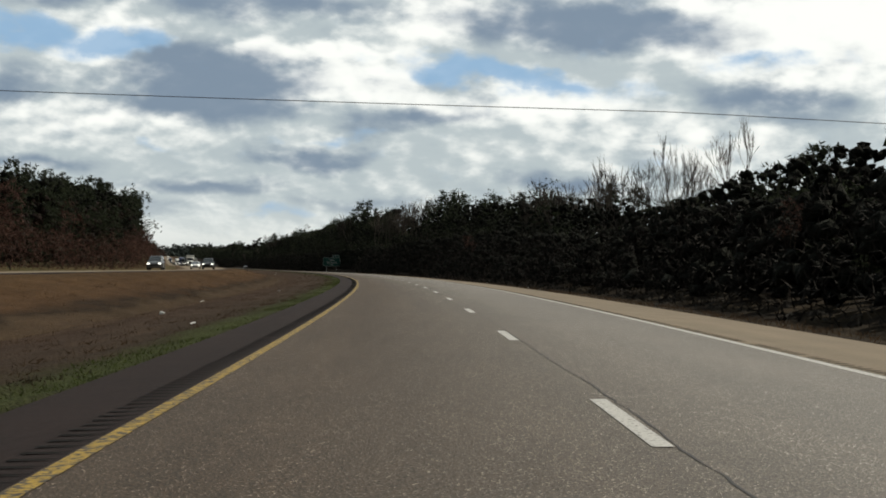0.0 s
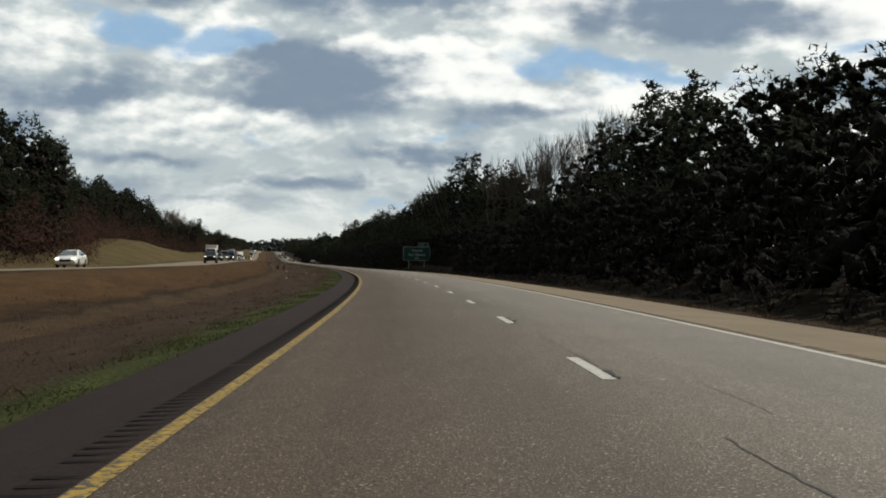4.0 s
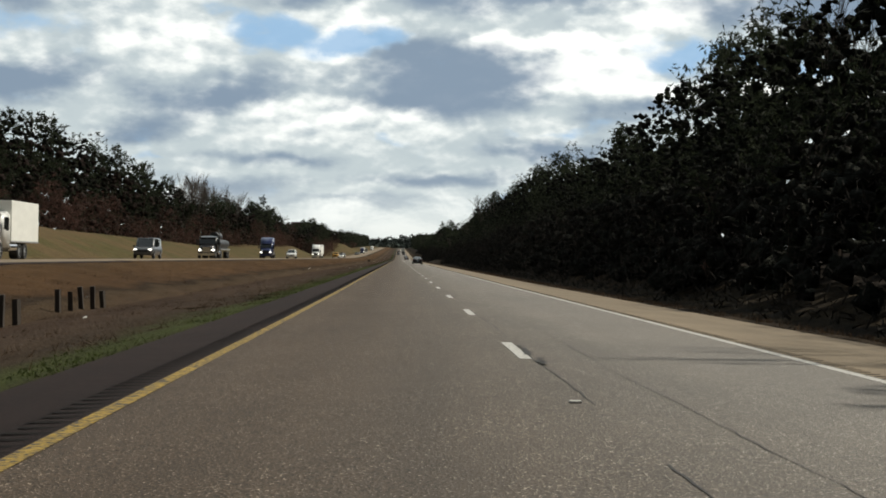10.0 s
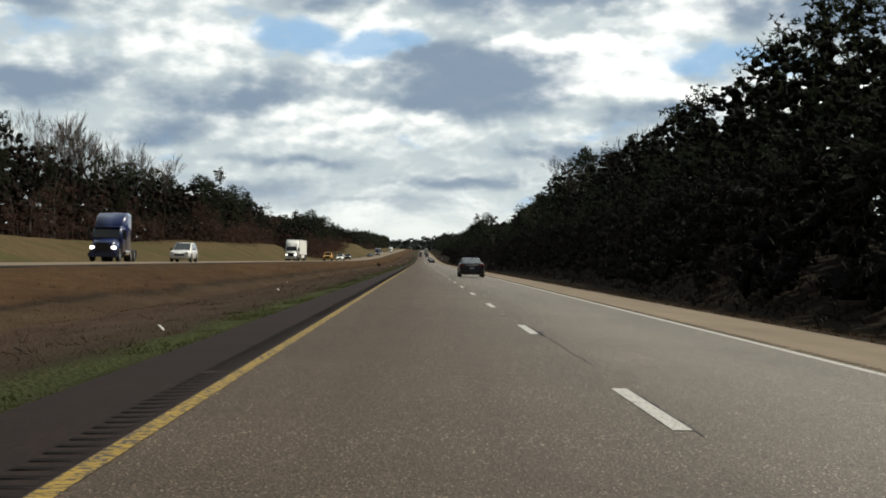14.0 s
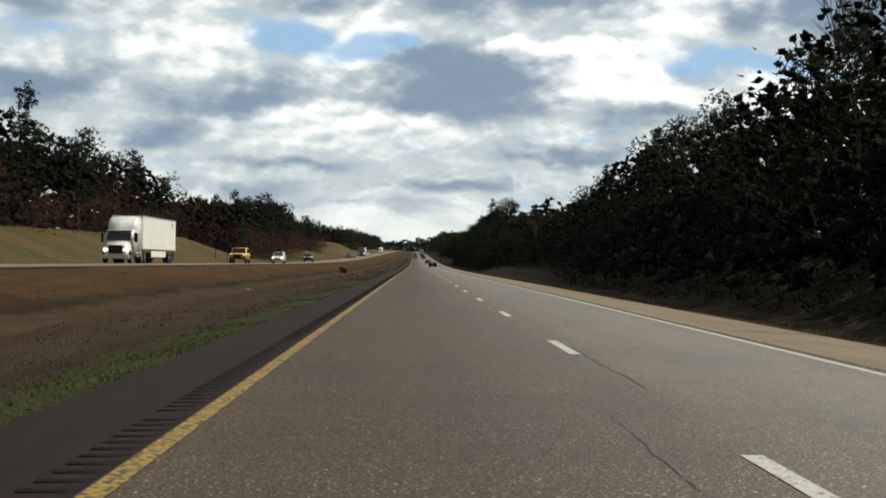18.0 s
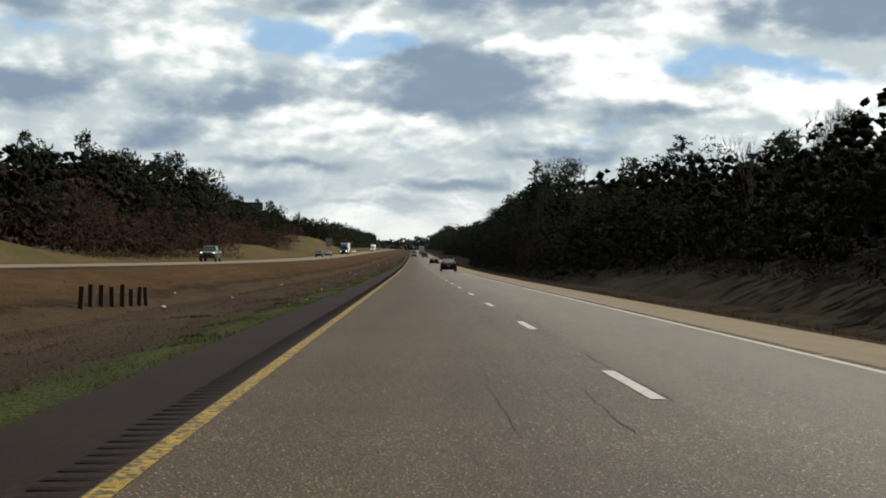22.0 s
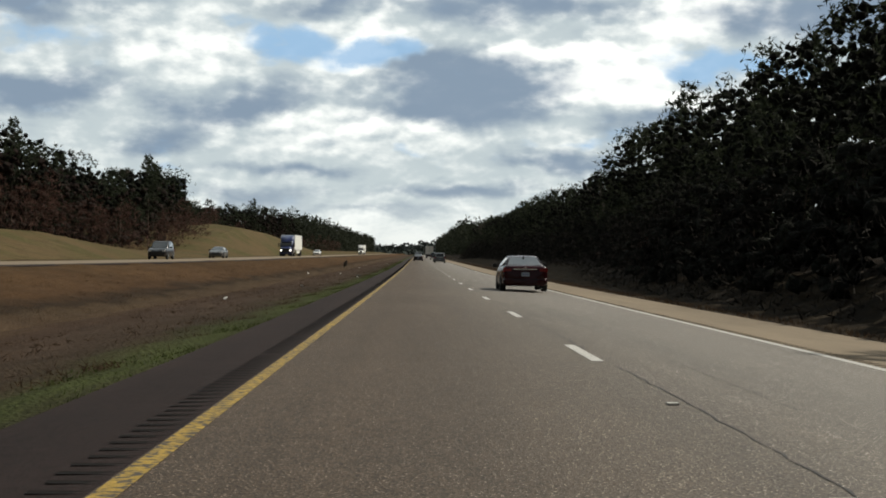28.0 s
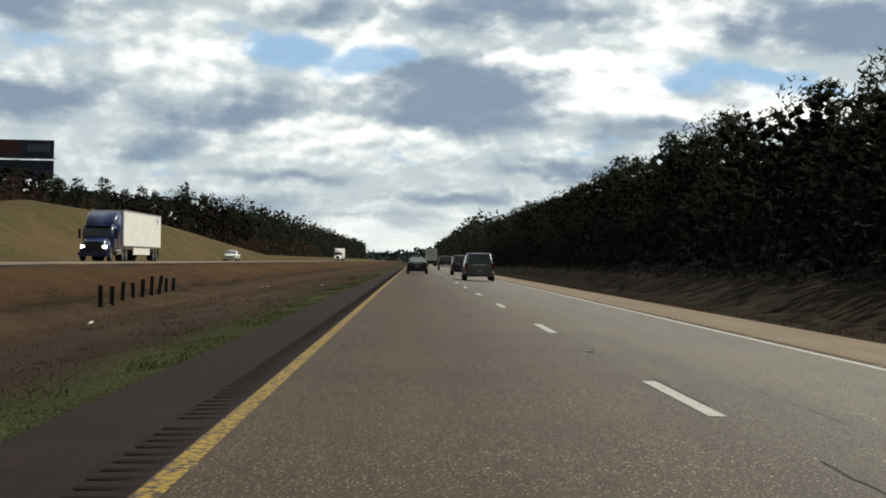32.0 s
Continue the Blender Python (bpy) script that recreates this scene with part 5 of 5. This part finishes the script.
def stand(th, s, X, dz=None, turn=0):
    p = place(s, X, ground_at(s, X) if dz is None else dz)
    th.matrix_basis = pose(*p, 0, 0, turn - math.degrees(road_angle(s)))
    return th


def rounded_panel(w, h, x0, z0, r=.15, y0=-.02, y1=.02):
    bm = bmesh.new()
    pts = []
    for cx, cz, a0 in ((x0 + w - r, z0 + h - r, 0), (x0 + r, z0 + h - r, 90), (x0 + r, z0 + r, 180), (x0 + w - r, z0 + r, 270)):
        for i in range(6):
            t = radians(a0 + 18 * i)
            pts.append((cx + r * math.cos(t), cz + r * math.sin(t)))
    a = [bm.verts.new((x, y0, z)) for x, z in pts]
    b = [bm.verts.new((x, y1, z)) for x, z in pts]
    bm.faces.new(a[::-1])
    bm.faces.new(b)
    n = len(pts)
    for i in range(n):
        bm.faces.new((a[i], b[i], b[(i + 1) % n], a[(i + 1) % n]))
    bmesh.ops.recalc_face_normals(bm, faces=bm.faces)
    return bm


def border(w, h, x0, z0, wide, r=.15):
    """A flat rounded ring along a panel's edge."""
    bm = bmesh.new()
    rings = []
    for ins in (.03, .03 + wide):
        rr = r - ins * .6
        row = []
        for cx, cz, a0 in ((x0 + w - r, z0 + h - r, 0), (x0 + r, z0 + h - r, 90), (x0 + r, z0 + r, 180), (x0 + w - r, z0 + r, 270)):
            for i in range(6):
                t = radians(a0 + 18 * i)
                k = r - ins
                row.append(bm.verts.new((cx + k * math.cos(t), -.026, cz + k * math.sin(t))))
        rings.append(row)
    n = len(rings[0])
    for i in range(n):
        bm.faces.new((rings[0][i], rings[1][i], rings[1][(i + 1) % n], rings[0][(i + 1) % n]))
    return bm


def lettering(text, size, x, z, parent, mat):
    c = bpy.data.curves.new("letters", "FONT")
    c.body, c.size, c.align_x, c.extrude = text, size, "CENTER", .004
    tmp = bpy.data.objects.new("letters", c)
    me = bpy.data.meshes.new_from_object(tmp)
    bpy.data.objects.remove(tmp)
    ob = hang("lettering", me, mat, parent, "white letters: " + text)
    ob.matrix_basis = pose(x, -.03, z, 90, 0, 0)
    return ob


def post_bm(x, y, w, d, z0, z1):
    return box(bmesh.new(), x - w / 2, x + w / 2, y - d / 2, y + d / 2, z0, z1, .008)


# the exit sign
sign = new("exit_sign")
W_, H_, ZB = 5.15, 2.62, 1.45 - ground_at(417.5, 17.6)
part("panel", rounded_panel(W_, H_, -W_ / 2, ZB), SIGN_GREEN, sign, "dark green sign face")
part("panel_border", border(W_, H_, -W_ / 2, ZB, .055), SIGN_WHITE, sign)
part("exit_tab", rounded_panel(2.35, .78, W_ / 2 - 2.35, ZB + H_ + .02, .12), SIGN_GREEN, sign, "green tab over the panel")
part("tab_border", border(2.35, .78, W_ / 2 - 2.35, ZB + H_ + .02, .045, .12), SIGN_WHITE, sign)
lettering("EXIT  18", .42, W_ / 2 - 1.17, ZB + H_ + .26, sign, SIGN_WHITE)
lettering("Victoria", .66, .05, ZB + 1.72, sign, SIGN_WHITE)
lettering("East Byhalia", .66, .05, ZB + .92, sign, SIGN_WHITE)
lettering("1 MILE", .42, -.05, ZB + .30, sign, SIGN_WHITE)
for x in (-1.45, 1.45):
    part("post", post_bm(x, .12, .16, .2, -.4, ZB + H_ - .05), STEEL, sign, "steel sign post")
for z in (.4, 1.3, 2.2):
    part("stringer", box(bmesh.new(), -W_ / 2 + .2, W_ / 2 - .2, .03, .07, ZB + z - .04, ZB + z + .04, 0), ALU, sign)
tagged(sign, "large green exit sign on two steel posts", "road sign")
stand(sign, SIGN_S, 17.6, turn=-3)

# backs of signs beyond the median
back = new("sign_back")
part("panel", rounded_panel(2.35, 1.1, -1.17, 2.3, .08), OLD_WOOD, back, "dark unlit back of the panel")
for x in (-.98, .98):
    part("post", post_bm(x, -.08, .1, .1, -.3, 3.35), OLD_WOOD, back, "dark wooden post")
tagged(back, "dark back of a wide sign on two posts", "road sign")
stand(back, 924, -31.2)
one = new("sign_back")
part("panel", rounded_panel(1.3, 1.56, -.65, 2.75, .07), ALU, one, "pale aluminium back")
for x in (-.38, .38):
    part("brace", box(bmesh.new(), x - .03, x + .03, -.06, -.022, 2.9, 4.25, 0), STEEL, one)
for z in (2.92, 3.6):
    part("brace", box(bmesh.new(), -.42, .42, -.07, -.024, z - .03, z + .03, 0), STEEL, one)
part("post", post_bm(0, -.09, .07, .07, -.3, 3.7), STEEL, one, "grey steel post")
tagged(one, "bare aluminium back of a sign on one post", "road sign")
stand(one, 1113, -15.1)
mile = new("mile_marker")
part("plate", rounded_panel(.3, .62, -.15, .95, .03), MARKER_BLUE, mile, "small blue-green plate")
for i in range(2):
    part("plate_bar", box(bmesh.new(), -.07, .07, -.026, -.02, 1.05 + i * .25, 1.22 + i * .25, 0), SIGN_WHITE, mile)
part("post", post_bm(0, .04, .05, .05, -.2, 1.5), STEEL, mile)
tagged(mile, "small blue-green marker plate on a steel post", "road sign")
stand(mile, 1197, 12.0)

# the billboard on the hill
bill = new("billboard")
for z, tone in ((15.0, 0), (11.0, 1)):
    part("panel", box(bmesh.new(), -7.3, 7.3, -.25, .25, z, z + 3.6, .03), BOARD_DARK, bill, "dark printed billboard face")
    if not tone:
        part("print_patch", box(bmesh.new(), -7.1, 1.2, -.262, -.245, z + .3, z + 3.3, 0), BOARD_RED, bill, "dull red printed area")
        part("print_patch", box(bmesh.new(), 2.2, 6.6, -.262, -.245, z + 1.3, z + 2.8, 0), BOARD_PALE, bill, "pale printed area")
    part("catwalk", box(bmesh.new(), -7.5, 7.9, -1.0, -.25, z - .16, z - .06, 0), STEEL, bill)
    for x in (-5, -1.7, 1.7, 5):
        part("strut", box(bmesh.new(), x - .08, x + .08, .25, .6, z - .2, z + 3.4, 0), STEEL, bill)
bm = bmesh.new()
bmesh.ops.create_cone(bm, cap_ends=True, segments=16, radius1=.5, radius2=.45, depth=15.0, matrix=Matrix.Translation((0, .5, 7.2)))
part("pole", bm, STEEL, bill, "thick steel pole")
tagged(bill, "two-deck billboard with dark faces on one pole", "billboard")
stand(bill, 1494, -77.2, turn=4)

# rows of old guard posts in the median
def guard_post(tall):
    me = bpy.data.meshes.new("guard_post")
    bm = post_bm(0, 0, .15, .18, -.25, tall)
    bm.to_mesh(me)
    bm.free()
    me.materials.append(OLD_WOOD)
    return me


gp = [guard_post(h) for h in (.62, .70, .78)]
rp = np.random.default_rng(9)
for s0, x0, s1, x1, n in ((886.0, -9.05, 894.2, -8.5, 8), (430.0, -8.5, 435.2, -8.2, 5), (419.7, -7.3, 421.4, -7.4, 2), (1266.3, -8.9, 1283.1, -9.4, 9)):
    for i in range(n):
        u = i / max(1, n - 1)
        ob = new("guard_post", gp[rp.integers(3)])
        s, X = s0 + (s1 - s0) * u + rp.normal(0, .06), x0 + (x1 - x0) * u
        ob.matrix_basis = Matrix.Translation(place(s, X, ground_at(s, X))) @ pose(0, 0, 0, rp.normal(0, 3), rp.normal(0, 3), rp.uniform(-15, 15))
        tagged(ob, "dark weathered wooden post standing in the median", "post", group="guard posts in the median")

# cables over the road, with their poles hidden in the woods
for s0, zl_, zr_, sag in ((62, 9.7, 6.9, .5),):
    poles = []
    for X in (-70, 46):
        g = ground_at(s0, X)
        top = (zl_ if X < 0 else zr_) + 1.4
        pole = new("utility_pole")
        bm = bmesh.new()
        bmesh.ops.create_cone(bm, cap_ends=True, segments=10, radius1=.16, radius2=.11, depth=top - g, matrix=Matrix.Translation((0, 0, (top - g) / 2)))
        part("pole", bm, OLD_WOOD, pole)
        part("crossarm", box(bmesh.new(), -.9, .9, -.06, .06, top - g - 1.0, top - g - .88, .01), OLD_WOOD, pole)
        tagged(pole, "dark wooden utility pole among the trees", "utility pole")
        stand(pole, s0, X)
    us = np.linspace(0, 1, 40)
    pts = place(np.full(40, s0), -70 + 116 * us, (zl_ + 1.5) * (1 - us) + (zr_ - .1) * us - sag * 4 * us * (1 - us))
    v, f = limbs([(pts[i], pts[i + 1], .018, .018) for i in range(39)], 5)
    tagged(hang("overhead_cable", mesh_of("overhead_cable", v, f), CABLE), "thin black cable strung across the road", "cable")

# litter, tyre shreds and stones
def scrap(seed, flat):
    q = np.random.default_rng(seed)
    bm = bmesh.new()
    bmesh.ops.create_icosphere(bm, subdivisions=1, radius=.5)
    for v in bm.verts:
        v.co *= q.uniform(.55, 1.25)
        v.co.z = max(v.co.z * flat, -.1)
    me = bpy.data.meshes.new("litter")
    bm.to_mesh(me)
    bm.free()
    return me


bits = [scrap(i, .35) for i in range(5)]
for me in bits:
    me.materials.append(TRASH)
shreds = [scrap(20 + i, .3) for i in range(3)]
for me in shreds:
    me.materials.append(SHRED)
rl = np.random.default_rng(31)
spots = [(rl.uniform(10, 1330), rl.uniform(-9.5, -1.6)) for _ in range(46)] + [(rl.uniform(10, 1330), rl.uniform(10.4, 12.3)) for _ in range(12)]
for s, X in spots:
    ob = new("litter", bits[rl.integers(5)])
    k = rl.uniform(.09, .24)
    ob.matrix_basis = Matrix.LocRotScale(Vector(place(s, X, ground_at(s, X) + .05)), Euler((rl.normal(0, .3), rl.normal(0, .3), rl.uniform(0, 6))), (k * rl.uniform(1, 2), k, k * .7))
    tagged(ob, "scrap of white litter lying in the grass", "litter", group="litter along the road")
for s, X, k in ((359.5, -1.3, .45), (672, -1.75, .35), (676, -4.9, .8), (779.5, -.75, .28), (520, -2.2, .5), (517, -2.6, .35), (903, -2.0, .4), (631, -8.9, .45), (368, -3.6, .5), (1160, -2.3, .5)):
    ob = new("tyre_shred", shreds[rl.integers(3)])
    ob.matrix_basis = Matrix.LocRotScale(Vector(place(s, X, max(ground_at(s, X), -.04) + .03)), Euler((0, 0, rl.uniform(0, 6))), (k, k * .45, k * .5))
    tagged(ob, "torn black tyre shred beside the pavement", "debris", group="tyre shreds along the road")

# ---- grass and weeds ----
GREEN = material("green_grass", (0.045, 0.056, 0.018), .9, thin=.5, spread=("island", .55, 1.5), spec=.15)
STRAW = material("dry_stalks", (0.058, 0.038, 0.024), .95, thin=.5, spread=("island", .75, 1.3), spec=.1)
WEED = material("dark_weeds", (0.032, 0.025, 0.016), .95, thin=.4, spread=("island", .6, 1.4), spec=.1)


def sward(name, s, X, length, width, mat, label, r, lift=1.6, dz=0.0):
    v, f = blades(place(s, X, base_of(s, X) + dz), 1, length, width, r, lift)
    return tagged(hang(name, mesh_of(name, v, f), mat), label, "grass", kind="stuff")


r = np.random.default_rng(8)
n = 110000
s, u = r.uniform(2, 1340, n), r.uniform(0, 1, n)
patch = .5 + .5 * np.sin(s * .11) * np.sin(s * .037 + 1) + .35 * np.sin(s * .61)
keep = patch > .25
wide = np.clip(.35 + .75 * patch, .2, 1.3)
s, u, wide = s[keep], u[keep], wide[keep]
sward("green_grass", s, -1.20 - u * wide, .055, .018, GREEN, "strip of green grass along the shoulder's edge", r, 1.0, .0)
k = 11000
cs, cx = r.uniform(2, 1340, k), -1.9 - 12 * r.uniform(0, 1, k) ** 1.6
s, X = np.repeat(cs, 9) + r.normal(0, .22, k * 9), np.minimum(np.repeat(cx, 9) + r.normal(0, .13, k * 9), -1.6)
sward("dry_grass", s, X, .13, .016, STRAW, "dry brown grass stalks in the median", r, .5)
k = 50
cs, cx = r.uniform(5, 1340, k), -1.7 - 2.2 * r.uniform(0, 1, k) ** 2
s, X = np.repeat(cs, 70) + r.normal(0, .3, k * 70), np.repeat(cx, 70) + r.normal(0, .16, k * 70)
sward("weeds", s, np.minimum(X, -1.3), .06, .02, WEED, "dark clumps of dead weeds near the shoulder", r, .8, .06)
n = 40000
s, X = r.uniform(2, 1400, n), r.uniform(10.5, 14, n)
sward("verge_grass", s, X, .16, .035, STRAW, "short dry grass on the outer verge", r)

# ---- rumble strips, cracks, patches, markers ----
# groove faces are darker than the shoulder asphalt
GROOVE = material("dark_groove", (0.0065, 0.0050, 0.0045), .95, noise=((20, .7, 1.3, ONE),), spec=.1)
TAR = material("tar", (0.013, 0.012, 0.011), .8, noise=((12, .7, 1.3, ONE),))
def groove_strip(X0, X1, z0, step, run, s_a, s_b, name, label, r):
    """Milled grooves across a strip, each a shallow trough."""
    ss = np.arange(s_a, s_b, step)
    ss = ss[r.uniform(size=len(ss)) > .03]
    o = np.array([[0, 0], [0, 1], [1, 1], [1, 0], [.28, .08], [.28, .92], [.72, .92], [.72, .08]])
    S = ss[:, None] + o[None, :, 0] * run
    X = X0 + (X1 - X0) * o[None, :, 1] + r.normal(0, .012, (len(ss), 8))
    Z = np.array([.0045] * 4 + [.002] * 4)[None, :] + z0 + 0 * S
    v = place(S, X, Z).reshape(-1, 3)
    f = []
    for i in range(len(ss)):
        q = i * 8
        f += [(q, q + 1, q + 5, q + 4), (q + 1, q + 2, q + 6, q + 5), (q + 2, q + 3, q + 7, q + 6), (q + 3, q, q + 4, q + 7), (q + 4, q + 5, q + 6, q + 7)]
    me = mesh_of(name, v, f)
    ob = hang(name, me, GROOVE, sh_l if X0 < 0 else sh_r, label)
    ob["kind"] = "stuff"
    return ob


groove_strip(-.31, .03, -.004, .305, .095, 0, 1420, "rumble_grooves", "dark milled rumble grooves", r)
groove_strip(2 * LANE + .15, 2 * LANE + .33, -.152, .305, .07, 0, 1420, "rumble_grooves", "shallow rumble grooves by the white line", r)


def crack(name, s_a, s_b, X0, width, wander, r, step=.35, prob=1.0, mat=None, z=.0045):
    n = int((s_b - s_a) / step)
    ss = s_a + np.arange(n) * step
    walk_x = np.cumsum(r.normal(0, wander, n))
    walk_x = walk_x - np.convolve(walk_x, np.ones(81) / 81, "same")
    X = X0 + walk_x + r.normal(0, .009, n)
    w = width * r.uniform(.25, 1.4, n)
    zz = z + (0 if X0 < LANE else -.15 / 3.8 * (X - LANE))
    v = np.concatenate([place(ss, X - w / 2, zz), place(ss, X + w / 2, zz)])
    on = r.uniform(size=n // 14 + 2) < prob
    f = [(i, i + 1, n + i + 1, n + i) for i in range(n - 1) if on[i // 14]]
    ob = hang(name, mesh_of(name, v, f), mat or TAR, lanes, "thin dark crack in the asphalt")
    ob["kind"] = "stuff"
    return ob


crack("crack", 0, 1420, LANE + .11, .017, .005, r, .22, .8)
crack("crack", 660, 1000, LANE - .55, .009, .008, r, .22, .6)
crack("crack", 60, 420, LANE + .85, .009, .008, r, .22, .5)
crack("crack", 740, 900, LANE - 1.35, .009, .008, r, .22, .5)
crack("crack", 1000, 1420, LANE + .95, .009, .01, r, .22, .4)
# tar smears where the joint broke beside the dashes
rt = np.random.default_rng(12)
for i in list(range(8, 32)) + [33, 46, 55, 69, 78]:
    v, f = [], []
    s = CYCLE * i + rt.uniform(-1.6, .3)
    for j in range(rt.integers(3, 8)):
        s += rt.uniform(.2, .8)
        ln, X = rt.uniform(.12, .7), LANE + .12 + rt.normal(0, .03)
        k = 7
        t = np.linspace(0, 1, k)
        half = .05 * np.sin(math.pi * t) ** .5 * rt.uniform(.4, 1.3, k) + .004
        base = len(v)
        v += list(place(s + ln * t, X - half, .0085)) + list(place(s + ln * t, X + half, .0085))
        f += [(base + q, base + q + 1, base + k + q + 1, base + k + q) for q in range(k - 1)]
    ob = hang("tar_patch", mesh_of("tar_patch", v, f), TAR, lanes, "black tar smears along the joint")
    ob["kind"] = "stuff"
for i in (5, 11, 17, 29, 32, 46, 60, 66, 74, 82, 88, 94, 101, 108):
    p = place(CYCLE * (i + .61), LANE - .02, .0)
    bm = bmesh.new()
    box(bm, -.05, .05, -.05, .05, 0, .018, .006)
    ob = part("lane_marker", bm, WHITE, lanes, "small raised reflective marker")
    ob.matrix_basis = pose(*p, 0, 0, -math.degrees(road_angle(CYCLE * i)))

# ---- lane dashes ----
for i in range(-2, 160):
    hang("lane_dash", grid_mesh("lane_dash", np.linspace(CYCLE * i, CYCLE * i + DASH, 3), [LANE - .07, LANE + .07], np.full((3, 2), .006)), WHITE, lanes)
